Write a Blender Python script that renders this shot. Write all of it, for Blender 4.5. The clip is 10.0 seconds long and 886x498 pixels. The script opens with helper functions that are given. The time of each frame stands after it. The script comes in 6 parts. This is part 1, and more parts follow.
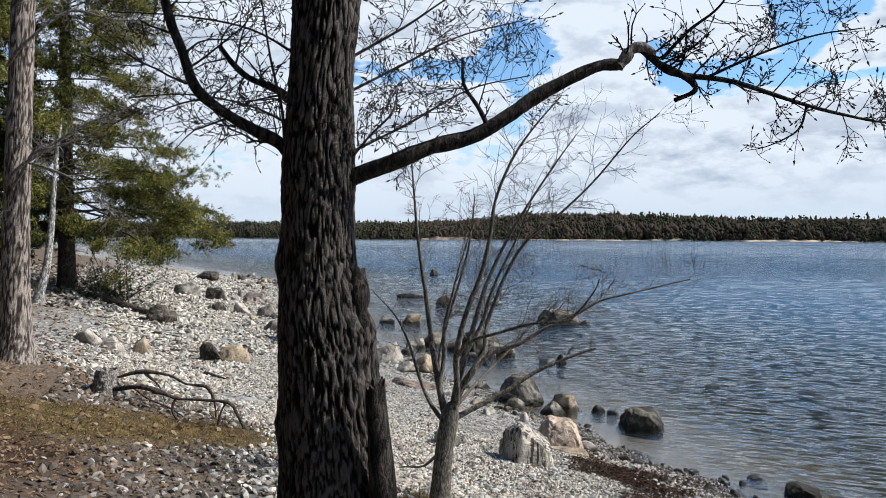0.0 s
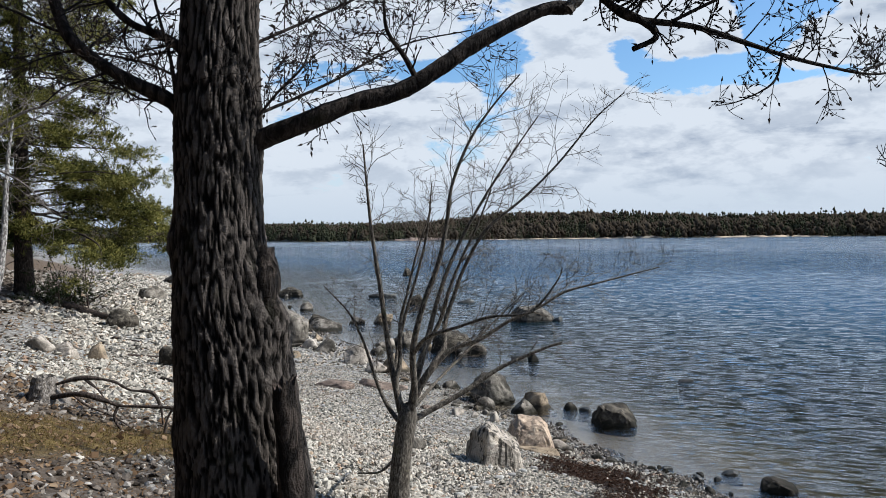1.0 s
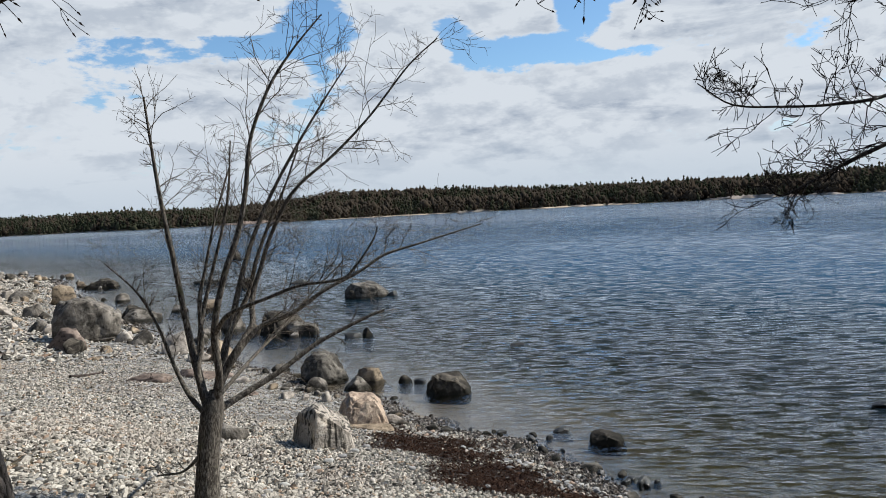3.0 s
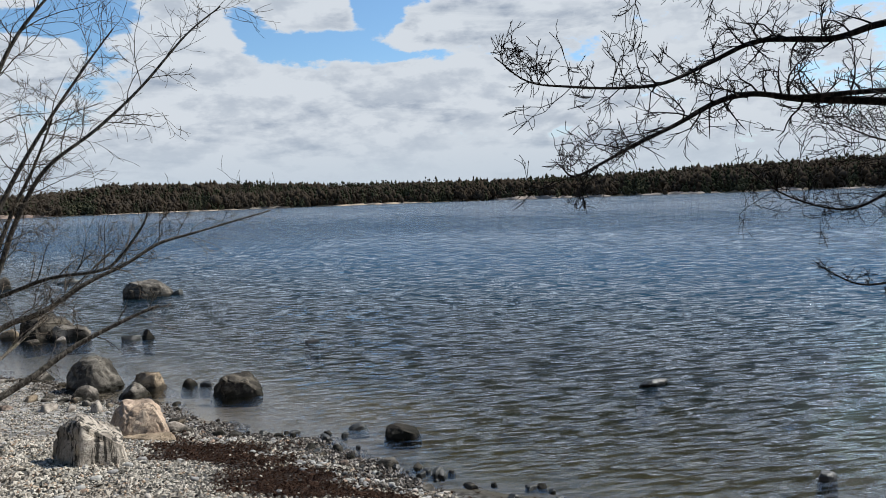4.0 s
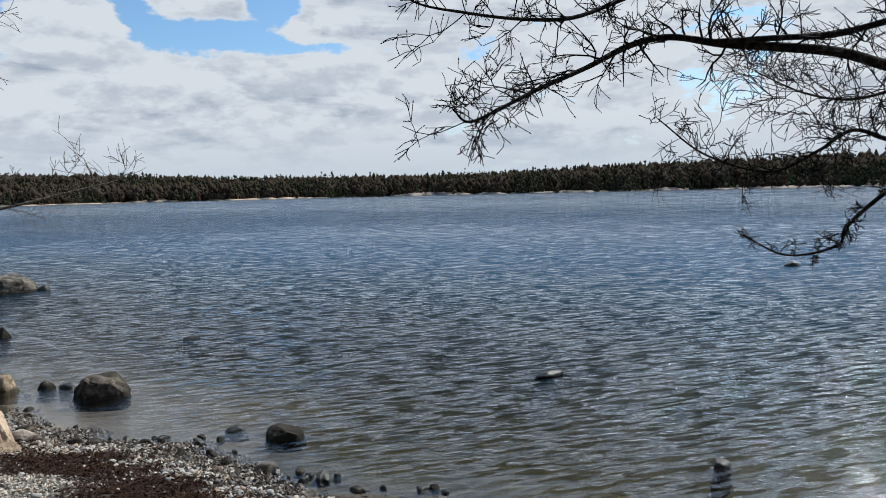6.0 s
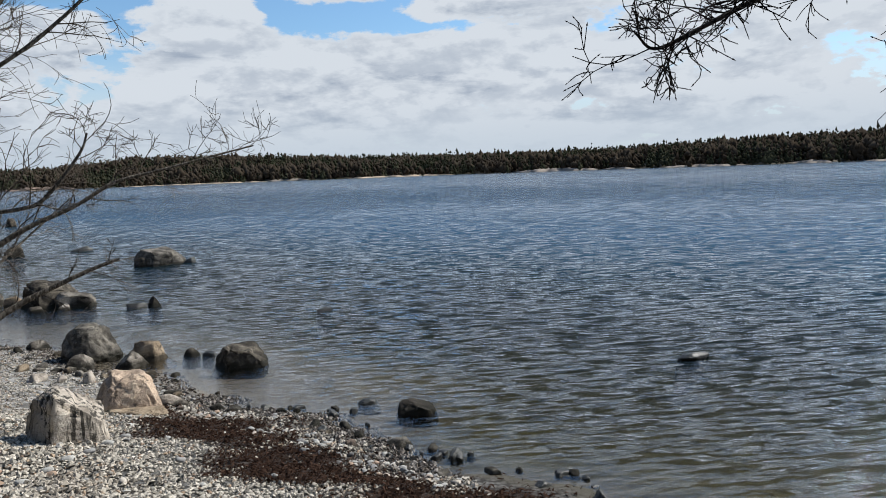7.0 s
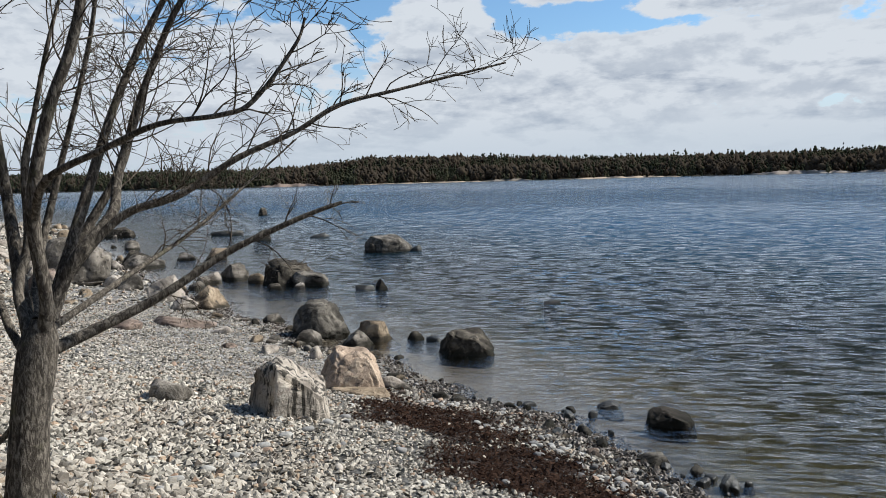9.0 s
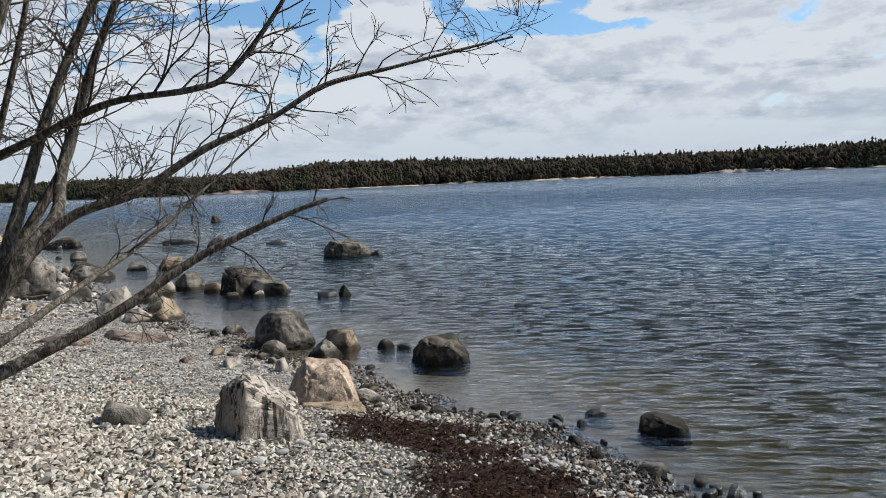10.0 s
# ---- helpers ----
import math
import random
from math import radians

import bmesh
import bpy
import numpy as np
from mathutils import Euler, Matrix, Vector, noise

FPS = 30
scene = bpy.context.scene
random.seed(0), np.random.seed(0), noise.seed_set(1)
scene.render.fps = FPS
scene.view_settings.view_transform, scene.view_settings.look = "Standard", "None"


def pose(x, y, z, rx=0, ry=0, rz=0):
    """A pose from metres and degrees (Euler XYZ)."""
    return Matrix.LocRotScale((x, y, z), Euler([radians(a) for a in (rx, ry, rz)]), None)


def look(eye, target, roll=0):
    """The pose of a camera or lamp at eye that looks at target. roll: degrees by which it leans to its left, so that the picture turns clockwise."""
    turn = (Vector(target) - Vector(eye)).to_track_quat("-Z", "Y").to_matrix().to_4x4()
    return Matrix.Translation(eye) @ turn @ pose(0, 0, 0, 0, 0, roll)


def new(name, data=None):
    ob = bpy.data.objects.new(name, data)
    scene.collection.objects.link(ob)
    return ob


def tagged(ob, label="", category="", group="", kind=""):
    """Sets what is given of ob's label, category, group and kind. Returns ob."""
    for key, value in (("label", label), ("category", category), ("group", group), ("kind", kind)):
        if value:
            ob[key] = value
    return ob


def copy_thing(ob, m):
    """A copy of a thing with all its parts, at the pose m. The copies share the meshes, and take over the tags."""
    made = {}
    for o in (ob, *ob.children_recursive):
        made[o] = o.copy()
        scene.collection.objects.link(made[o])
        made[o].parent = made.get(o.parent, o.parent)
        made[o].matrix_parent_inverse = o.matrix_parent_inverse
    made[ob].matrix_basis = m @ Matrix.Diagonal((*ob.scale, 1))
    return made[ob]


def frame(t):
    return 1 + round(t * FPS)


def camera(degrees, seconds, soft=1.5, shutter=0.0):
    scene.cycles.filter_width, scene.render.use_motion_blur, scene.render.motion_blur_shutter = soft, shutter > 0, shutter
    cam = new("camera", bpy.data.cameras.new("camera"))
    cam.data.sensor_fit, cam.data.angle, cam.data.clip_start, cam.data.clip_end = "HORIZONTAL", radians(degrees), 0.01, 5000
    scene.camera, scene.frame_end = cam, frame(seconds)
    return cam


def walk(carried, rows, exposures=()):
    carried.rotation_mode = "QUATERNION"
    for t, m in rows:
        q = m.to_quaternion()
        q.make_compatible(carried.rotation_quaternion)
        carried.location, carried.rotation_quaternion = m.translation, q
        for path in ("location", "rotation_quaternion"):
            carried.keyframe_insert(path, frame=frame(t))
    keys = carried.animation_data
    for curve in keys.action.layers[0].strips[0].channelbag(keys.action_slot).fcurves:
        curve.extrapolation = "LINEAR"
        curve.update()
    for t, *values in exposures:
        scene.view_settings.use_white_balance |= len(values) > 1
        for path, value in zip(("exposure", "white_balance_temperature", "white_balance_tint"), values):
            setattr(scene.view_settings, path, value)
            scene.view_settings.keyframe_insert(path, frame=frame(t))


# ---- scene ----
cam = camera(61.6, 10.0, 0.9)
# seconds, eye in metres above the water, turn in degrees
PATH = [
    (0, -0.000, 0.000, 4.030, 88.92, -0.10, -0.02),
    (0.5, 0.096, 0.267, 3.956, 88.83, 0.80, -0.85),
    (1, 0.211, 0.514, 3.909, 88.96, 0.78, -1.97),
    (1.5, 0.276, 0.758, 3.813, 89.21, 0.49, -6.91),
    (2, 0.318, 0.952, 3.768, 86.90, 2.43, -12.82),
    (2.2, 0.339, 1.018, 3.748, 86.86, 3.12, -12.09),
    (3.3, 0.559, 1.245, 3.679, 86.98, 3.11, -18.72),
    (3.5, 0.579, 1.330, 3.635, 86.87, 3.00, -22.89),
    (4, 0.656, 1.464, 3.613, 85.99, 2.22, -30.23),
    (4.5, 0.797, 1.593, 3.524, 86.28, 2.04, -32.00),
    (5, 0.937, 1.733, 3.467, 85.63, 1.50, -36.87),
    (5.2, 0.966, 1.804, 3.436, 85.55, 1.34, -39.28),
    (6.3, 1.163, 2.089, 3.395, 85.32, 1.73, -36.34),
    (6.5, 1.193, 2.175, 3.371, 84.87, 1.88, -33.24),
    (7, 1.249, 2.468, 3.307, 83.97, 2.17, -28.62),
    (7.5, 1.294, 2.779, 3.226, 83.44, 2.45, -21.82),
    (8, 1.392, 3.116, 3.084, 83.74, 1.64, -13.16),
    (8.5, 1.425, 3.474, 2.956, 84.86, 1.31, -13.43),
    (9, 1.418, 3.839, 2.875, 84.61, 1.60, -11.81),
    (9.5, 1.350, 4.185, 2.829, 84.04, 2.15, -13.14),
    (10, 1.289, 4.436, 2.819, 84.76, 2.51, -15.36),
]
EXPOSURE = ((0, 0.60), (0.5, 0.47), (1.5, 0.43), (2.2, 0.43), (3.5, 0.28), (5.0, 0.30), (6.5, 0.31), (8.0, 0.32), (10, 0.32))
walk(cam, [(t, pose(x, y, z, rx, ry, rz)) for t, x, y, z, rx, ry, rz in PATH], [(t, e, 5950 if t < 2 else 6150, 10) for t, e in EXPOSURE])

# ---- light ----
SUN_AZ, SUN_EL = 90.0, 45.0
world = bpy.data.worlds.new("sky")
scene.world = world
world.use_nodes = True


class Net:
    """Short hand for node trees."""

    def __init__(self, tree):
        self.t = tree
        tree.nodes.clear()

    def n(self, kind, inputs=None, operation="", interpolation="", clamp=False):
        node = self.t.nodes.new(kind)
        if operation:
            node.operation = operation
        if interpolation:
            node.interpolation_type = interpolation
        if clamp:
            node.use_clamp = True
        for k, v in (inputs or {}).items():
            if isinstance(v, bpy.types.NodeSocket):
                self.t.links.new(v, node.inputs[k])
            else:
                node.inputs[k].default_value = v
        return node

    def math(self, op, a, b=0.0, c=0.0, clamp=False):
        return self.n("ShaderNodeMath", {0: a, 1: b, 2: c}, operation=op, clamp=clamp).outputs[0]

    def ramp(self, fac, stops, smooth=True):
        node = self.n("ShaderNodeValToRGB", {"Fac": fac})
        el = node.color_ramp.elements
        while len(el) < len(stops):
            el.new(0.5)
        for e, (p, c) in zip(el, stops):
            e.position, e.color = p, (*c, 1) if isinstance(c, tuple) else (c, c, c, 1)
        return node.outputs["Color"]

    def noise(self, vec, scale, detail=4.0, rough=0.55, distort=0.0):
        return self.n("ShaderNodeTexNoise", {"Vector": vec, "Scale": scale, "Detail": detail, "Roughness": rough, "Distortion": distort}).outputs["Fac"]

    def mix(self, fac, a, b, blend="MIX"):
        node = self.n("ShaderNodeMix")
        node.data_type, node.blend_type = "RGBA", blend
        for i, v in ((0, fac), (6, a), (7, b)):
            if isinstance(v, bpy.types.NodeSocket):
                self.t.links.new(v, node.inputs[i])
            else:
                node.inputs[i].default_value = v if i == 0 else (*v, 1)
        return node.outputs[2]

    def attribute(self, name):
        node = self.n("ShaderNodeAttribute")
        node.attribute_name = name
        return node.outputs["Fac"]

    def vmath(self, op, a, b=(0, 0, 0)):
        return self.n("ShaderNodeVectorMath", {0: a, 1: b}, operation=op).outputs[0]


def direction(az, el):
    a, e = radians(az), radians(el)
    return Vector((math.sin(a) * math.cos(e), math.cos(a) * math.cos(e), math.sin(e)))


def build_sky():
    w = Net(world.node_tree)
    sky = w.n("ShaderNodeTexSky")
    sky.sky_type, sky.sun_disc = "NISHITA", False
    sky.sun_elevation, sky.sun_rotation = radians(SUN_EL), radians(SUN_AZ)
    sky.air_density, sky.dust_density, sky.ozone_density = 1.0, 0.6, 1.6
    way = w.n("ShaderNodeTexCoord").outputs["Generated"]
    sep = w.n("ShaderNodeSeparateXYZ", {0: way})
    x, y, z = sep.outputs
    # a flat cloud deck seen in perspective
    up = w.math("ADD", w.math("MAXIMUM", z, 0.0), 0.30)
    deck = w.n("ShaderNodeCombineXYZ", {0: w.math("DIVIDE", x, up), 1: w.math("DIVIDE", y, up), 2: 0.35}).outputs[0]
    low = w.n("ShaderNodeMapping", {"Vector": way, "Scale": (1.0, 1.0, 2.3)}).outputs[0]
    billow = w.noise(low, 7.0, 8, 0.60, 0.1)
    over = w.noise(w.vmath("ADD", low, (0.0, 0.0, 0.045)), 7.0, 5, 0.60, 0.1)
    relief = w.n("ShaderNodeMapRange", {"Value": w.math("SUBTRACT", over, billow), "From Min": -0.10, "From Max": 0.13}, interpolation="SMOOTHSTEP").outputs[0]
    billow = w.math("ADD", w.math("MULTIPLY", w.math("SUBTRACT", billow, 0.5), 1.45), 0.5)
    cover = w.math("ADD", w.math("MULTIPLY", w.noise(deck, 1.6, 3, 0.5, 0.3), 0.34), w.math("MULTIPLY", billow, 0.74))
    # broken cloud along the horizon, open blue overhead
    cover = w.math("SUBTRACT", cover, w.n("ShaderNodeMapRange", {"Value": z, "From Min": 0.31, "From Max": 0.46, "To Min": -0.08, "To Max": 0.24}, interpolation="SMOOTHSTEP").outputs[0])
    front = w.math("GREATER_THAN", y, 0.1)

    def patch(az, el, wide, high):
        c = direction(az, el)
        side = Vector((c.y, -c.x, 0)).normalized()
        du = w.math("DIVIDE", w.n("ShaderNodeVectorMath", {0: way, 1: tuple(side)}, operation="DOT_PRODUCT").outputs["Value"], radians(wide))
        dv = w.math("DIVIDE", w.math("SUBTRACT", z, c.z), radians(high))
        d2 = w.math("ADD", w.math("MULTIPLY", du, du), w.math("MULTIPLY", dv, dv))
        return w.math("MULTIPLY", w.math("EXPONENT", w.math("MULTIPLY", d2, -1.0)), front)

    # breaks in the deck: (azimuth, elevation, width, height, strength)
    for az, el, wide, high, k in ((21.5, 11.3, 5.5, 1.1, 0.34), (29.5, 10.6, 4.2, 0.9, 0.30), (25.8, 14.0, 1.8, 2.4, 0.30), (16.0, 13.0, 1.6, 1.2, 0.22), (5.5, 13.8, 3.6, 2.3, 0.28), (0.5, 12.4, 4.5, 0.9, 0.26),
                                  (26.5, 15.2, 5.0, 1.6, 0.28), (40.0, 4.6, 6.0, 0.5, 0.11), (54.0, 3.5, 6.0, 0.6, 0.10), (20.0, 14.4, 2.6, 1.3, -0.16), (34.0, 13.6, 4.6, 1.7, -0.20), (27.0, 8.2, 8.0, 0.9, -0.12)):
        cover = w.math("SUBTRACT", cover, w.math("MULTIPLY", patch(az, el, wide, high), k))
    amount = w.n("ShaderNodeMapRange", {"Value": cover, "From Min": 0.44, "From Max": 0.515}, interpolation="SMOOTHSTEP").outputs[0]
    # sunlit crests, level grey undersides where the cloud is thick
    thick = w.n("ShaderNodeMapRange", {"Value": cover, "From Min": 0.47, "From Max": 0.60}, interpolation="SMOOTHSTEP").outputs[0]
    flat = w.n("ShaderNodeMapping", {"Vector": way, "Scale": (1.0, 1.0, 4.5)}).outputs[0]
    base = w.noise(flat, 5.0, 7, 0.62, 0.4)
    for az, el, wide, high, k in ((26.0, 6.4, 9.0, 0.9, 0.12), (15.0, 3.9, 9.0, 0.7, 0.12), (36.0, 12.6, 5.0, 1.1, 0.16), (44.0, 9.0, 6.0, 1.3, 0.12), (42.0, 6.6, 6.0, 0.6, 0.10), (8.0, 8.6, 6.0, 0.8, 0.10),
                                  (25.0, 8.6, 9.0, 0.9, -0.14), (25.0, 5.0, 9.0, 0.5, -0.10), (12.0, 10.5, 4.0, 1.2, -0.10), (19.0, 14.0, 4.0, 1.2, -0.10)):
        base = w.math("ADD", base, w.math("MULTIPLY", patch(az, el, wide, high), k))
    under = w.n("ShaderNodeMapRange", {"Value": base, "From Min": 0.51, "From Max": 0.72}, interpolation="SMOOTHSTEP").outputs[0]
    body = w.math("MULTIPLY", w.math("ADD", w.math("MULTIPLY", under, 0.65), w.math("MULTIPLY", w.math("SUBTRACT", relief, 0.25), 0.75), 0.0, True), thick)
    tint = w.mix(body, (0.98, 1.02, 1.05), (0.51, 0.58, 0.68))
    haze = w.n("ShaderNodeMapRange", {"Value": z, "From Min": 0.0, "From Max": 0.11}, interpolation="SMOOTHSTEP").outputs[0]
    tint = w.mix(haze, (0.80, 0.88, 0.95), tint)
    veil = w.n("ShaderNodeMapRange", {"Value": z, "From Min": 0.02, "From Max": 0.19, "To Min": 0.9, "To Max": 0.0}, interpolation="SMOOTHSTEP").outputs[0]
    amount = w.math("MAXIMUM", amount, veil, 0, True)
    clear = w.n("ShaderNodeBackground", {"Color": w.mix(1.0, sky.outputs[0], (0.80, 0.97, 1.05), "MULTIPLY"), "Strength": SKY})
    cloud = w.n("ShaderNodeBackground", {"Color": tint, "Strength": CLOUD})
    both = w.n("ShaderNodeMixShader", {0: amount, 1: clear.outputs[0], 2: cloud.outputs[0]})
    w.n("ShaderNodeOutputWorld", {"Surface": both.outputs[0]})


SKY, CLOUD = 0.105, 0.57
build_sky()
sun = new("sun", bpy.data.lights.new("sun", "SUN"))
sun.data.energy, sun.data.angle, sun.data.color = 5.0, radians(0.6), (1.0, 0.94, 0.84)
sun.matrix_world = look(direction(SUN_AZ, SUN_EL) * 60, (0, 0, 0))

# ---- materials ----


def surface(name, build):
    m = bpy.data.materials.new(name)
    m.use_nodes = True
    w = Net(m.node_tree)
    w.out = w.n("ShaderNodeOutputMaterial")
    shader = build(w)
    m.node_tree.links.new(shader, w.out.inputs["Surface"])
    return m


ALBEDO_SCALE = 0.8  # multiplies all natural surface colours, to balance the raised exposure


def pbr(w, colour, rough=0.8, bump=None, strength=0.5, dist=0.02, gloss=0.12, **more):
    ins = {"Base Color": w.mix(1.0, colour, (ALBEDO_SCALE, ALBEDO_SCALE, ALBEDO_SCALE), "MULTIPLY"), "Roughness": rough, "Specular IOR Level": gloss, **more}
    if bump is not None:
        ins["Normal"] = w.n("ShaderNodeBump", {"Height": bump, "Strength": strength, "Distance": dist}).outputs[0]
    return w.n("ShaderNodeBsdfPrincipled", ins).outputs[0]


def stone(name, light, mid, dark, grain=20.0, vary=0.25, lichen=None, wet=0.0, streak=0.0):
    def build(w):
        pos = w.n("ShaderNodeTexCoord").outputs["Object"]
        rnd = w.n("ShaderNodeObjectInfo").outputs["Random"]
        shift = w.n("ShaderNodeCombineXYZ", {0: w.math("MULTIPLY", rnd, 37.0), 1: w.math("MULTIPLY", rnd, 11.0), 2: 0.0}).outputs[0]
        pos = w.vmath("ADD", pos, shift)
        a, b = w.noise(pos, 2.6, 6, 0.62, 0.6), w.noise(pos, grain, 5, 0.7)
        col = w.ramp(a, [(0.32, dark), (0.5, mid), (0.66, light)])
        col = w.mix(0.4, col, w.ramp(b, [(0.3, 0.25), (0.5, 0.5), (0.72, 0.8)]), "OVERLAY")
        if lichen:
            col = w.mix(w.ramp(w.noise(pos, 5.5, 5, 0.65), [(0.57, 0.0), (0.61, 0.5)]), col, lichen)
        col = w.mix(vary, col, w.ramp(rnd, [(0.0, (0.35, 0.33, 0.31)), (0.5, (0.55, 0.53, 0.5)), (1.0, (0.72, 0.66, 0.6))]), "SOFT_LIGHT")
        if streak:
            tall = w.n("ShaderNodeMapping", {"Vector": pos, "Scale": (1.0, 1.0, 0.13)}).outputs[0]
            col = w.mix(w.ramp(w.noise(tall, 15.0, 4, 0.6, 0.5), [(0.51, 0.0), (0.58, streak)]), col, (0.028, 0.026, 0.022))
        # veins and pits
        col = w.mix(w.ramp(w.noise(pos, 7.0, 6, 0.7, 1.2), [(0.36, 0.8), (0.43, 0.0)]), col, (0.03, 0.028, 0.025))
        # soaked and algae-dark where the lake laps at it
        tide = w.math("ADD", w.n("ShaderNodeSeparateXYZ", {0: w.n("ShaderNodeNewGeometry").outputs["Position"]}).outputs[2], w.math("MULTIPLY", w.math("SUBTRACT", a, 0.5), 0.12))
        soak = w.n("ShaderNodeMapRange", {"Value": tide, "From Min": 0.14, "From Max": 0.06}).outputs[0]
        col = w.mix(soak, col, w.mix(0.85, col, (0.018, 0.017, 0.012)))
        h = w.math("ADD", w.math("MULTIPLY", a, 1.0), w.math("MULTIPLY", b, 0.3))
        return pbr(w, col, 0.86 - 0.5 * wet, h, 1.0, 0.05, 0.12 + 0.4 * wet)
    return surface(name, build)


ROCK_PALE = stone("pale_granite", (0.56, 0.50, 0.43), (0.38, 0.335, 0.28), (0.11, 0.095, 0.08), 18, 0.2)
ROCK_STREAKED = stone("streaked_granite", (0.58, 0.515, 0.43), (0.45, 0.395, 0.325), (0.19, 0.162, 0.13), 18, 0.1, streak=0.9)
ROCK_PEACH = stone("peach_granite", (0.62, 0.49, 0.365), (0.50, 0.385, 0.285), (0.30, 0.23, 0.17), 22, 0.1)
ROCK_DARK = stone("dark_stone", (0.15, 0.132, 0.105), (0.052, 0.046, 0.037), (0.010, 0.009, 0.008), 18, 0.3, (0.30, 0.265, 0.21))
ROCK_GREY = stone("grey_stone", (0.36, 0.325, 0.275), (0.17, 0.152, 0.128), (0.04, 0.036, 0.03), 18, 0.3, (0.36, 0.33, 0.28))
ROCK_SLATE = stone("slate_grey_stone", (0.27, 0.245, 0.205), (0.105, 0.095, 0.08), (0.02, 0.018, 0.015), 18, 0.2, (0.34, 0.31, 0.26))
ROCK_WET = stone("wet_stone", (0.14, 0.14, 0.12), (0.065, 0.065, 0.055), (0.02, 0.02, 0.02), 12, 0.2, None, 0.8)
ROCK_TAN = stone("tan_stone", (0.46, 0.37, 0.26), (0.29, 0.225, 0.155), (0.06, 0.05, 0.04), 18, 0.2)
ROCK_FAR = stone("far_pale_rock", (0.36, 0.31, 0.26), (0.28, 0.24, 0.20), (0.14, 0.12, 0.10), 3, 0.1)
ROCK_RED = stone("reddish_rock", (0.34, 0.27, 0.22), (0.23, 0.175, 0.14), (0.10, 0.08, 0.065), 9, 0.2)


def build_pebble(w):
    isl = w.n("ShaderNodeNewGeometry").outputs["Random Per Island"]
    pos = w.n("ShaderNodeNewGeometry").outputs["Position"]
    col = w.ramp(isl, [(0.0, (0.05, 0.05, 0.047)), (0.14, (0.17, 0.168, 0.155)), (0.36, (0.33, 0.325, 0.30)), (0.66, (0.44, 0.43, 0.40)), (0.9, (0.58, 0.57, 0.53)),
                       (0.95, (0.36, 0.29, 0.22)), (1.0, (0.26, 0.19, 0.15))])
    n = w.noise(pos, 45.0, 4, 0.65)
    big = w.noise(pos, 0.55, 3, 0.5)
    col = w.mix(0.5, col, w.ramp(n, [(0.3, 0.3), (0.7, 0.72)]), "OVERLAY")
    col = w.mix(w.ramp(big, [(0.5, 0.0), (0.7, 0.35)]), col, (0.24, 0.20, 0.17))
    col = w.mix(1.0, col, (1.10, 1.025, 0.92), "MULTIPLY")
    return pbr(w, col, 0.82, n, 0.5, 0.006)


PEBBLE = surface("pebble", build_pebble)


def build_wet(w):
    isl = w.n("ShaderNodeNewGeometry").outputs["Random Per Island"]
    col = w.ramp(isl, [(0.0, (0.018, 0.015, 0.012)), (0.5, (0.075, 0.06, 0.046)), (0.8, (0.18, 0.15, 0.12)), (1.0, (0.36, 0.33, 0.29))])
    return pbr(w, col, 0.5, gloss=0.2)


PEBBLE_WET = surface("wet_pebble", build_wet)


def build_bank(w):
    isl = w.n("ShaderNodeNewGeometry").outputs["Random Per Island"]
    pos = w.n("ShaderNodeNewGeometry").outputs["Position"]
    col = w.ramp(isl, [(0.0, (0.05, 0.04, 0.032)), (0.4, (0.14, 0.115, 0.092)), (0.75, (0.25, 0.215, 0.18)), (0.95, (0.42, 0.39, 0.35))])
    n = w.noise(pos, 40.0, 4, 0.65)
    return pbr(w, w.mix(0.5, col, w.ramp(n, [(0.3, 0.3), (0.7, 0.72)]), "OVERLAY"), 0.9, n, 0.5, 0.006)


PEBBLE_BANK = surface("bank_pebble", build_bank)


def build_pebble_single(w):
    rnd = w.n("ShaderNodeObjectInfo").outputs["Random"]
    pos = w.n("ShaderNodeNewGeometry").outputs["Position"]
    col = w.ramp(rnd, [(0.0, (0.14, 0.135, 0.13)), (0.2, (0.31, 0.30, 0.285)), (0.55, (0.38, 0.37, 0.34)), (0.85, (0.50, 0.48, 0.43)), (0.95, (0.40, 0.29, 0.21))])
    n = w.noise(pos, 38.0, 5, 0.65)
    col = w.mix(0.5, col, w.ramp(n, [(0.3, 0.3), (0.7, 0.72)]), "OVERLAY")
    return pbr(w, col, 0.82, n, 0.5, 0.008)


PEBBLE_ONE = surface("loose_stone", build_pebble_single)


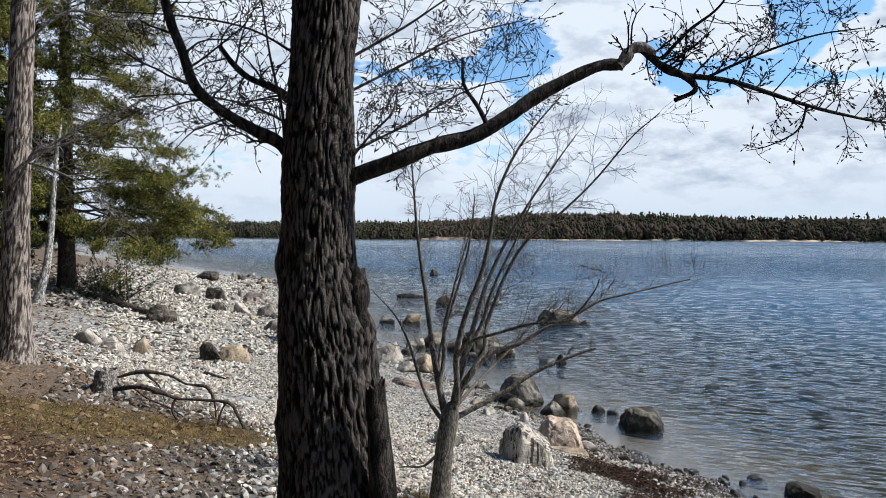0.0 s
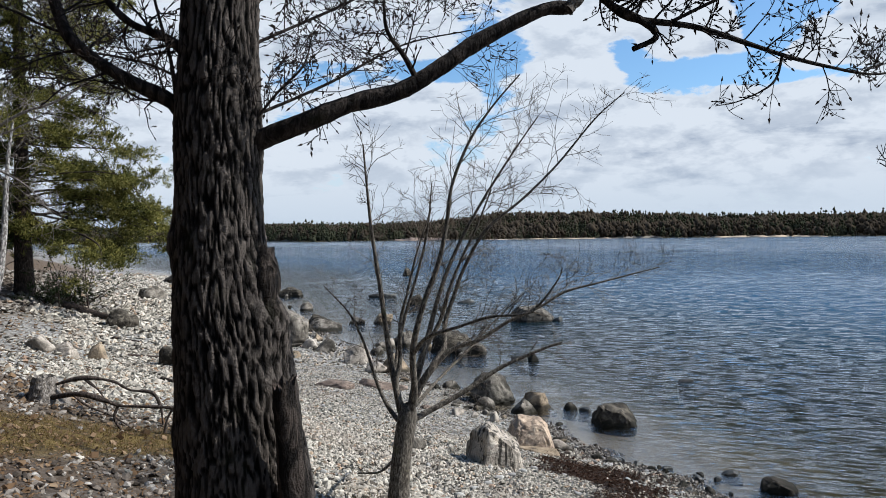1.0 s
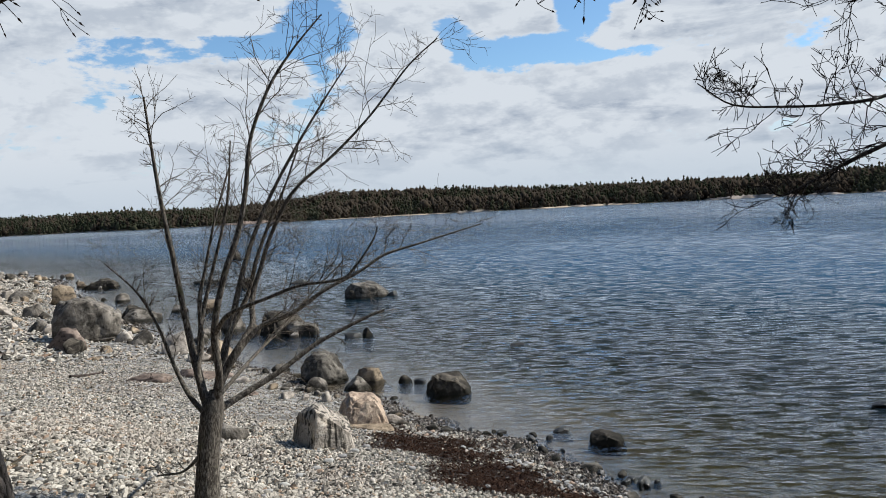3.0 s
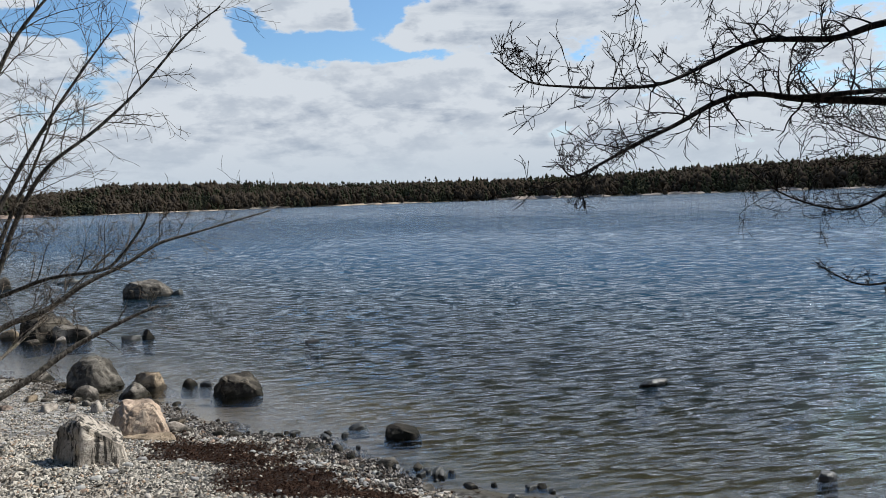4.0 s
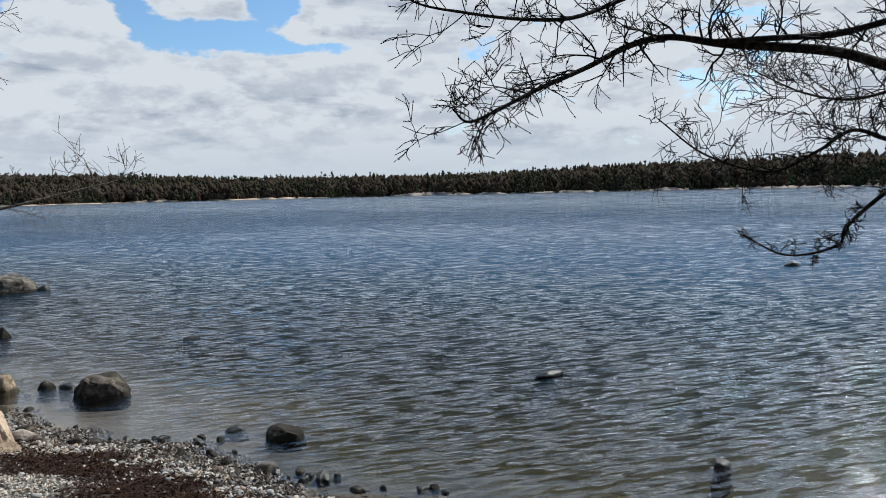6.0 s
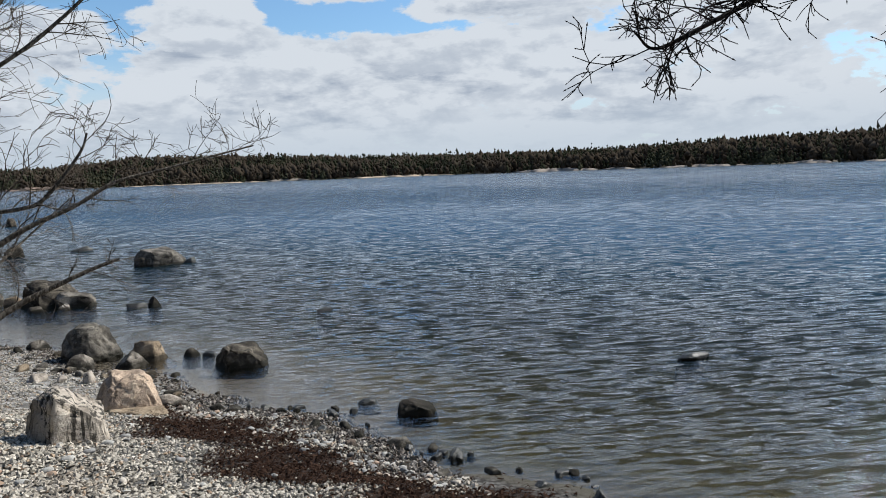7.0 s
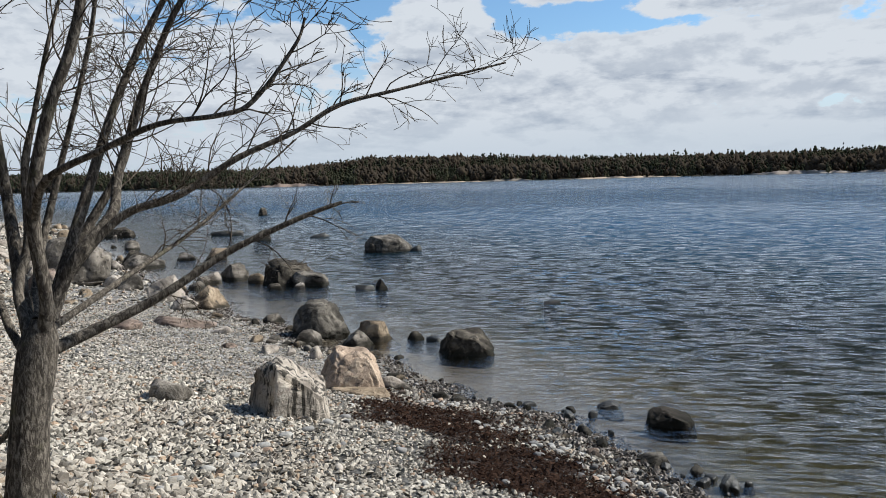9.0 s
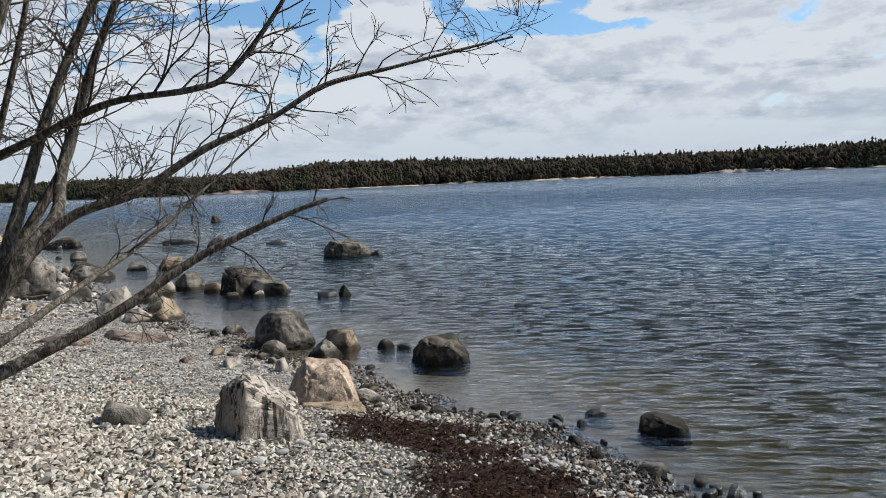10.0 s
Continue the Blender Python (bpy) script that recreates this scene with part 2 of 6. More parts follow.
def build_ground(w):
    g = w.n("ShaderNodeNewGeometry")
    pos = g.outputs["Position"]
    s = w.attribute("inland")
    moss, weed = w.attribute("moss"), w.attribute("weed")
    far = w.attribute("far")
    fine, mid, big = w.noise(pos, 30, 5, 0.7), w.noise(pos, 4.5, 5, 0.6), w.noise(pos, 0.7, 4, 0.55)
    gravel = w.mix(fine, (0.035, 0.031, 0.027), (0.12, 0.115, 0.105))
    cells = w.n("ShaderNodeTexVoronoi", {"Vector": pos, "Scale": 15.0})
    gravel = w.mix(0.6, gravel, w.ramp(cells.outputs["Distance"], [(0.0, (0.28, 0.27, 0.25)), (0.45, (0.13, 0.125, 0.115)), (0.7, (0.02, 0.018, 0.016))]))
    gravel = w.mix(w.math("MULTIPLY", w.attribute("open_beach"), 0.75), gravel, w.ramp(w.n("ShaderNodeSeparateColor", {0: w.n("ShaderNodeTexVoronoi", {"Vector": pos, "Scale": 11.0}).outputs["Color"]}).outputs[0], [(0.0, (0.08, 0.075, 0.068)), (0.4, (0.27, 0.255, 0.23)), (1.0, (0.52, 0.50, 0.46))]))
    litter = w.mix(mid, (0.055, 0.036, 0.022), (0.17, 0.12, 0.078))
    litter = w.mix(w.ramp(fine, [(0.45, 0.0), (0.7, 0.7)]), litter, (0.22, 0.18, 0.14))
    mossy = w.ramp(w.math("ADD", w.math("MULTIPLY", mid, 0.6), w.math("MULTIPLY", fine, 0.4)), [(0.36, (0.022, 0.015, 0.008)), (0.5, (0.10, 0.07, 0.025)), (0.64, (0.20, 0.145, 0.055))])
    edge = w.math("ADD", w.math("SUBTRACT", s, w.math("MULTIPLY", w.attribute("open_beach"), 3.0)), w.math("MULTIPLY", w.math("SUBTRACT", big, 0.5), 5.0))
    col = w.mix(w.n("ShaderNodeMapRange", {"Value": edge, "From Min": 7.0, "From Max": 9.8}).outputs[0], gravel, litter)
    # brown litter, with the tree shade on this corner painted into its colour
    col = w.mix(w.attribute("duff"), col, w.mix(fine, (0.02, 0.012, 0.008), (0.085, 0.05, 0.03)))
    col = w.mix(w.math("MULTIPLY", moss, w.ramp(mid, [(0.25, 0.5), (0.5, 1.0)])), col, mossy)
    col = w.mix(w.math("MULTIPLY", weed, w.ramp(mid, [(0.3, 0.55), (0.55, 1.0)])), col, w.mix(fine, (0.012, 0.008, 0.006), (0.06, 0.036, 0.026)))
    wet = w.n("ShaderNodeMapRange", {"Value": w.math("ADD", s, w.math("MULTIPLY", w.math("SUBTRACT", mid, 0.5), 0.4)), "From Min": 0.35, "From Max": 0.05}).outputs[0]
    col = w.mix(wet, col, w.mix(w.attribute("open_beach"), w.mix(fine, (0.03, 0.026, 0.019), (0.14, 0.12, 0.09)), w.mix(fine, (0.10, 0.085, 0.065), (0.32, 0.28, 0.22))))
    bed = w.n("ShaderNodeMapRange", {"Value": w.math("ADD", s, w.math("MULTIPLY", w.attribute("open_beach"), 4.0)), "From Min": 0.3, "From Max": -0.8}).outputs[0]
    col = w.mix(bed, col, w.mix(w.noise(pos, 1.6, 5, 0.65), (0.035, 0.033, 0.014), (0.11, 0.098, 0.042)))
    col = w.mix(far, col, w.mix(w.noise(pos, 0.08, 4, 0.6), (0.05, 0.05, 0.03), (0.13, 0.10, 0.07)))
    h = w.math("ADD", fine, mid)
    return pbr(w, col, w.math("SUBTRACT", 0.95, w.math("MULTIPLY", wet, 0.5)), h, 0.6, 0.03)


GROUND = surface("shore_ground", build_ground)


def build_water(w):
    pos = w.n("ShaderNodeNewGeometry").outputs["Position"]
    s = w.attribute("offshore")

    turned = w.n("ShaderNodeMapping", {"Vector": pos, "Rotation": (0, 0, radians(22))}).outputs[0]

    def ripples(long, scale, detail, rough=0.6):
        return w.noise(w.n("ShaderNodeMapping", {"Vector": turned, "Scale": (long, 1.5, 1.0)}).outputs[0], scale, detail, rough, 0.2)

    near, gust = ripples(0.6, 7.5, 4), ripples(0.35, 0.03, 4)
    reach = lambda a, b: w.n("ShaderNodeMapRange", {"Value": s, "From Min": a, "From Max": b}, interpolation="SMOOTHSTEP").outputs[0]
    far_away, very_far = reach(4.0, 30.0), reach(35.0, 160.0)
    calm = w.n("ShaderNodeMapRange", {"Value": s, "From Min": 0.1, "From Max": 2.0, "To Min": 0.3, "To Max": 1.0}).outputs[0]
    b1 = w.n("ShaderNodeBump", {"Height": near, "Strength": calm, "Distance": 0.05}).outputs[0]
    b2 = w.n("ShaderNodeBump", {"Height": ripples(0.5, 1.6, 4), "Strength": w.math("MULTIPLY", far_away, w.math("SUBTRACT", 1.0, very_far)), "Distance": 0.10, "Normal": b1}).outputs[0]
    b3 = w.n("ShaderNodeBump", {"Height": ripples(0.45, 0.32, 5), "Strength": reach(20.0, 70.0), "Distance": 0.4, "Normal": b2}).outputs[0]

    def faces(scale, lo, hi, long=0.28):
        """Noise streaks that cut the mirrored sky, painting in dark wave sides."""
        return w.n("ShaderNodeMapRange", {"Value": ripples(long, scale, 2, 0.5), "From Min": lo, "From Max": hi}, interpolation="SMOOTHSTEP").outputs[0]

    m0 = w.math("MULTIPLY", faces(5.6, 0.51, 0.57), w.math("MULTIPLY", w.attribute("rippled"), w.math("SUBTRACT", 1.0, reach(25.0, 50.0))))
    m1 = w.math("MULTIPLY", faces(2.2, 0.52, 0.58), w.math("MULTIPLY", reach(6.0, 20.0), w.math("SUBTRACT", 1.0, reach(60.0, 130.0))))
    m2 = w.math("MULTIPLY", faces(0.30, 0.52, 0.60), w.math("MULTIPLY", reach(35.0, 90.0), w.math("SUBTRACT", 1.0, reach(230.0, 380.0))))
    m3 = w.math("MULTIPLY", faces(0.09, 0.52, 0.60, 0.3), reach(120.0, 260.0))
    dark_ripple = w.math("ADD", w.math("ADD", w.math("MULTIPLY", m0, 0.85), w.math("MULTIPLY", m1, 0.42)), w.math("ADD", w.math("MULTIPLY", m2, 0.42), w.math("MULTIPLY", m3, 0.5)), 0, True)
    dark_ripple = w.math("ADD", dark_ripple, w.math("MULTIPLY", w.math("MULTIPLY", gust, far_away), 0.05))
    # far colour holds the water's own blue plus painted sky reflection
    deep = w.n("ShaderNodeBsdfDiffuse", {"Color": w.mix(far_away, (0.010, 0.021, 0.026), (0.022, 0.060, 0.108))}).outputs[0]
    clear = w.n("ShaderNodeBsdfTransparent", {"Color": w.mix(w.n("ShaderNodeMapRange", {"Value": s, "From Min": 0.0, "From Max": 7.0}).outputs[0], (0.93, 0.90, 0.82), (0.42, 0.44, 0.31))}).outputs[0]
    depth = w.n("ShaderNodeMapRange", {"Value": w.math("ADD", s, w.math("MULTIPLY", w.math("SUBTRACT", w.noise(pos, 0.5, 3, 0.5), 0.5), 3.0)),
                                       "From Min": 0.0, "From Max": 19.0}, interpolation="SMOOTHSTEP").outputs[0]
    body = w.n("ShaderNodeMixShader", {0: depth, 1: clear, 2: deep}).outputs[0]
    gloss = w.n("ShaderNodeBsdfGlossy", {"Color": (1, 1, 1, 1), "Roughness": w.math("ADD", 0.03, w.math("MULTIPLY", very_far, 0.08)), "Normal": b3}).outputs[0]
    fres = w.n("ShaderNodeFresnel", {"IOR": 1.333, "Normal": b3}).outputs[0]
    # reflection raised above Fresnel, then dimmed by the painted streaks
    share = w.math("MULTIPLY", w.math("ADD", w.math("MULTIPLY", fres, 1.25), 0.03, 0, True), w.math("SUBTRACT", 1.0, dark_ripple))
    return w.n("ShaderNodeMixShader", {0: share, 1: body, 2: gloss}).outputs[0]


WATER = surface("lake_water", build_water)


def bark(name, light, dark, moss=None, scale=1.0, rough=0.9, crack_shade=False, relief=1.0):
    def build(w):
        pos = w.n("ShaderNodeTexCoord").outputs["Object"]
        tall = w.n("ShaderNodeMapping", {"Vector": pos, "Scale": (1.0, 1.0, 0.32)}).outputs[0]
        ridges, fine = w.noise(tall, 26 * scale, 6, 0.65, 0.8), w.noise(pos, 60 * scale, 4, 0.6)
        col = w.ramp(ridges, [(0.36, dark), (0.48, tuple(0.8 * a + 0.2 * b for a, b in zip(dark, light))), (0.62, light)])
        if crack_shade:
            # crack shade and ridge light painted in: black cracks, grey ridge tops
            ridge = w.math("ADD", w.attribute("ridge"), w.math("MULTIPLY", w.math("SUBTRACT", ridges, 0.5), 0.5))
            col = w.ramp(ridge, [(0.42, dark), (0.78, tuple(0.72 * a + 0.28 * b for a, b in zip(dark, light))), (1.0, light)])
        col = w.mix(0.4, col, w.ramp(fine, [(0.3, 0.3), (0.7, 0.7)]), "OVERLAY")
        col = w.mix(w.ramp(w.noise(pos, 3.0, 4, 0.6), [(0.5, 0.0), (0.75, 0.35)]), col, tuple(0.6 * a + 0.4 * b for a, b in zip(dark, light)))
        if moss:
            col = w.mix(w.ramp(w.noise(pos, 5.0, 5, 0.6), [(0.6, 0.0), (0.72, 0.6)]), col, moss)
        return pbr(w, col, rough, w.math("ADD", ridges, w.math("MULTIPLY", fine, 0.4)), relief, 0.03 / scale)
    return surface(name, build)


BARK_ALDER = bark("alder_bark", (0.075, 0.06, 0.05), (0.006, 0.005, 0.0045), (0.035, 0.035, 0.018))
BARK_FISSURED = bark("fissured_alder_bark", (0.115, 0.098, 0.085), (0.003, 0.0026, 0.0022), (0.03, 0.03, 0.016), crack_shade=True)
BARK_WILLOW = bark("willow_bark", (0.25, 0.22, 0.18), (0.042, 0.035, 0.028), (0.14, 0.14, 0.075), 2.2, relief=0.6)
BARK_PINE = bark("pine_bark", (0.40, 0.335, 0.285), (0.045, 0.034, 0.027), None, 0.9, crack_shade=True)
BARK_PINE_DARK = bark("dark_pine_bark", (0.12, 0.09, 0.075), (0.025, 0.02, 0.016), None, 0.8)
BARK_BIRCH = bark("birch_bark", (0.72, 0.69, 0.64), (0.07, 0.06, 0.055), None, 0.7)
TWIG_ALDER = bark("alder_twig", (0.035, 0.028, 0.024), (0.012, 0.01, 0.009), None, 2.5)
TWIG_WILLOW = bark("willow_twig", (0.24, 0.195, 0.145), (0.04, 0.032, 0.024), None, 2.5)
DEADWOOD = bark("weathered_wood", (0.40, 0.36, 0.32), (0.10, 0.085, 0.07), None, 1.5)
DRIFTWOOD = bark("dark_driftwood", (0.13, 0.10, 0.085), (0.03, 0.025, 0.02), None, 1.5)
BUD = surface("bud", lambda w: pbr(w, (0.03, 0.02, 0.014), 0.6))


def leafy(name, stops, scale=0.9, thin=0.25, own=0.6):
    def build(w):
        isl = w.n("ShaderNodeNewGeometry").outputs["Random Per Island"]
        pos = w.n("ShaderNodeNewGeometry").outputs["Position"]
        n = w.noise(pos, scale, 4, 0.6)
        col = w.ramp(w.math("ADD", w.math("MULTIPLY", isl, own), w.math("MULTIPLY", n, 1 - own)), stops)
        col = w.mix(1.0, col, (ALBEDO_SCALE, ALBEDO_SCALE, ALBEDO_SCALE), "MULTIPLY")
        dif = w.n("ShaderNodeBsdfDiffuse", {"Color": col}).outputs[0]
        through_it = w.n("ShaderNodeBsdfTranslucent", {"Color": col}).outputs[0]
        return w.n("ShaderNodeMixShader", {0: thin, 1: dif, 2: through_it}).outputs[0]
    return surface(name, build)


# position noise paints sunlit and shaded clumps into the needle colour
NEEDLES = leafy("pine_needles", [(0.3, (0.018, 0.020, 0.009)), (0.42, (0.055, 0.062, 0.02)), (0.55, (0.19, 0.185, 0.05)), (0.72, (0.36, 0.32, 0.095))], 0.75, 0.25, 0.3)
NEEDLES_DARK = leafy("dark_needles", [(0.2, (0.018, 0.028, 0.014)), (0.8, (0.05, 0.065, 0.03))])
GRASS = leafy("dry_grass", [(0.2, (0.05, 0.03, 0.009)), (0.5, (0.125, 0.088, 0.03)), (0.8, (0.24, 0.175, 0.07))], 1.6, 0.25, 0.45)
WRACK = leafy("dark_wrack", [(0.1, (0.014, 0.009, 0.007)), (0.5, (0.048, 0.029, 0.021)), (0.85, (0.105, 0.062, 0.043)), (1.0, (0.22, 0.17, 0.12))])
LITTER = leafy("leaf_litter", [(0.1, (0.10, 0.06, 0.035)), (0.5, (0.22, 0.14, 0.08)), (0.9, (0.36, 0.26, 0.17))])
CONIFER = leafy("far_conifers", [(0.28, (0.042, 0.052, 0.033)), (0.48, (0.085, 0.092, 0.058)), (0.68, (0.14, 0.135, 0.085))], 0.06, 0.5, 0.25)
BARE_WOOD = leafy("far_bare_trees", [(0.28, (0.075, 0.058, 0.042)), (0.48, (0.10, 0.08, 0.058)), (0.68, (0.13, 0.108, 0.084))], 0.06, 0.5, 0.25)
SAND = surface("pale_sand", lambda w: pbr(w, w.mix(w.noise(w.n("ShaderNodeNewGeometry").outputs["Position"], 0.4, 5, 0.6), (0.36, 0.27, 0.18), (0.56, 0.45, 0.33)), 0.95))

# ---- the lie of the land ----
SHORE = [(15, -30), (11, -6), (7.9, 3), (4.85, 10.0), (3.2, 14.2), (1.45, 18.0), (-0.4, 22), (-2.3, 26.5), (-5, 33), (-9.5, 46), (-13.8, 61), (-23, 78), (-36, 98), (-80, 175), (-190, 370)]
RISE = [(-60, -6), (-20, -1.6), (-8, -0.75), (-3, -0.42), (-1, -0.17), (0, 0), (0.4, 0.045), (1.0, 0.15), (2.4, 0.43), (3.4, 0.64), (4.2, 0.74), (5.4, 1.1), (5.9, 1.25), (7.9, 1.65), (8.7, 1.95), (10.4, 2.4), (14.4, 3.0), (30.4, 4.0), (200, 9.0)]
FLATTER = [(0, 1), (8, 0.95), (12, 0.85), (16, 0.58), (20, 0.45), (30, 0.5)]
FAR_SHORE = [(-180, 2500), (-45, 1500), (-30, 1100), (-18, 900), (-11, 760), (-9, 640), (0, 620), (10, 600), (21, 560), (29, 540), (40, 485), (50, 437), (62, 405), (75, 390), (95, 400), (120, 600), (180, 2500)]

# height of the wooded rise behind the far shore, by direction
FAR_HILL = [(-180, 6), (-45, 10), (-18, 10), (-3, 5), (2, 8), (6, 14), (13.5, 12.5), (18, 10), (22.7, 7.5), (29, 6), (36, 4.5), (42, 4.5), (48, 6), (55, 7), (75, 7.5), (180, 6)]


def inland(x, y):
    """Metres from the waterline, positive on land."""
    x, y = np.asarray(x, float), np.asarray(y, float)
    best, sign = np.full(x.shape, 1e9), np.ones(x.shape)
    for (a, b), (c, e) in zip(SHORE, SHORE[1:]):
        vx, vy = c - a, e - b
        u = np.clip(((x - a) * vx + (y - b) * vy) / (vx * vx + vy * vy), 0, 1)
        dx, dy = x - a - u * vx, y - b - u * vy
        d = np.hypot(dx, dy)
        near = d < best
        best = np.where(near, d, best)
        sign = np.where(near, np.where(vx * dy - vy * dx > 0, 1, -1), sign)
    wig = 0.16 * np.sin(1.7 * y + 0.6) + 0.10 * np.sin(3.9 * y + x) + 0.06 * np.sin(8.3 * y + 1.9)
    return best * sign + 0.1 + wig * np.exp(-((best / 3.0) ** 2))


def far_side(x, y):
    """Metres past the far waterline."""
    az = np.degrees(np.arctan2(np.asarray(x, float), np.asarray(y, float)))
    r = np.hypot(x, y)
    d = np.interp(az, *zip(*FAR_SHORE)) + 6 * np.sin(az * 1.9) + 4 * np.sin(az * 4.7)
    return r - d


def ground_z(x, y):
    x, y = np.asarray(x, float), np.asarray(y, float)
    s = inland(x, y)
    z = np.interp(s, *zip(*RISE))
    m = np.interp(y, *zip(*FLATTER))
    m = m + (1 - m) * 0.6 * np.clip((s - 8) / 8, 0, 1)
    z = np.where(s > 0, z * m, z)
    z = z + np.clip((3 - y) / 3, 0, 1) * np.clip((s - 5) / 4, 0, 1) * 0.45
    rough = 0.025 * np.sin(2.1 * x + 1.3 * y) * np.sin(1.7 * y - 0.8 * x + 1) + 0.015 * np.sin(5.3 * x + 2) * np.sin(4.7 * y)
    z = z + rough * np.clip(np.abs(s) / 1.5, 0, 1)
    f = far_side(x, y)
    az = np.degrees(np.arctan2(x, y))
    rise = np.clip(f / 95.0, 0, 1)
    hill = np.clip(f * 0.06, -6, 1.6) + np.interp(az, *zip(*FAR_HILL)) * rise * rise * (3 - 2 * rise) + 0.004 * np.maximum(f, 0)
    return np.where(f > -60, np.maximum(z, hill), z)


def gz(x, y):
    return float(ground_z(np.array([x]), np.array([y]))[0])


def mossy(x, y):
    u, v = 0.72 * (x + 3.8) + 0.69 * (y - 8.9), 0.69 * (x + 3.8) - 0.72 * (y - 8.9)
    a = np.exp(-((u / 2.1) ** 2 + ((v + 0.15 * np.sin(2.3 * u)) / 0.85) ** 4))
    b = np.exp(-(((x + 0.05) / 0.5) ** 2 + ((y - 8.2) / 0.42) ** 2))
    return np.clip(1.5 * (a + 0.9 * b), 0, 1)


def open_beach(x, y):
    """Where the pale gravel reaches further up the bank."""
    return np.clip((np.asarray(y, float) - 10.5) / 3.5, 0, 1)


def duff(x, y):
    """Brown needle litter at the foot of the trees, darkened for the tree shade."""
    return np.clip(1.6 * np.exp(-(((x + 4.6) / 1.3) ** 2 + ((y - 6.4) / 1.3) ** 2)), 0, 1)


def weedy(x, y):
    """Where washed-up weed lies."""
    s = inland(x, y)
    mid, half = np.interp(y, (5, 9.4, 12, 13.4, 14.2), (1.22, 1.24, 1.28, 0.95, 0.8)), np.interp(y, (5, 9.4, 11.8, 12.8, 14.2), (0.82, 0.84, 0.84, 0.6, 0.2))
    edge = 0.2 * np.sin(3.3 * y) + 0.12 * np.sin(7.9 * y + 2 * x) + 0.1 * np.sin(6.1 * x - 2.0 * y)
    return np.clip((half + edge - np.abs(s - mid)) / 0.5, 0, 1) * (y < 14.4) * (y > 2)


def mesh_object(name, verts, faces, material, parent=None, smooth=True, label=""):
    """One mesh object from arrays; faces all with the same number of corners."""
    verts, faces = np.asarray(verts, np.float32), np.asarray(faces, np.int32)
    me = bpy.data.meshes.new(name)
    me.vertices.add(len(verts))
    me.vertices.foreach_set("co", verts.ravel())
    k = faces.shape[1]
    me.loops.add(faces.size)
    me.loops.foreach_set("vertex_index", faces.ravel())
    me.polygons.add(len(faces))
    me.polygons.foreach_set("loop_start", np.arange(0, faces.size, k, dtype=np.int32))
    me.polygons.foreach_set("use_smooth", np.full(len(faces), smooth))
    me.materials.append(material)
    me.update(calc_edges=True)
    ob = new(name, me)
    if parent is not None:
        ob.parent = parent
    if label:
        tagged(ob, label)
    return ob


def attribute(ob, name, values):
    ob.data.attributes.new(name, "FLOAT", "POINT").data.foreach_set("value", np.asarray(values, np.float32))


def polar(radii, angles, centre):
    r, a = np.meshgrid(radii, np.radians(angles), indexing="ij")
    x, y = centre[0] + r * np.sin(a), centre[1] + r * np.cos(a)
    n, m = r.shape
    i = np.arange((n - 1) * (m - 1))
    i = (i // (m - 1)) * m + i % (m - 1)
    return x.ravel(), y.ravel(), np.stack([i, i + 1, i + m + 1, i + m], 1)


def spread(first, last, step, grow):
    out = [first]
    while out[-1] < last:
        out.append(out[-1] + max(step, out[-1] * grow))
    return np.array(out)


def make_ground():
    angles = np.concatenate([np.arange(-46, 82, 0.4), np.linspace(84, 314.4, 97)])
    x, y, f = polar(spread(0.05, 3200, 0.15, 0.021), angles, (0.9, 2.2))
    s = inland(x, y)
    ob = mesh_object("ground", np.stack([x, y, ground_z(x, y)], 1), f, GROUND)
    attribute(ob, "inland", s)
    attribute(ob, "moss", mossy(x, y))
    attribute(ob, "open_beach", open_beach(x, y))
    attribute(ob, "duff", duff(x, y))
    attribute(ob, "weed", weedy(x, y))
    attribute(ob, "far", np.clip(far_side(x, y) / 3, 0, 1))
    return tagged(ob, "sloping pebble shore with brown leaf litter and moss", "ground", kind="structure")


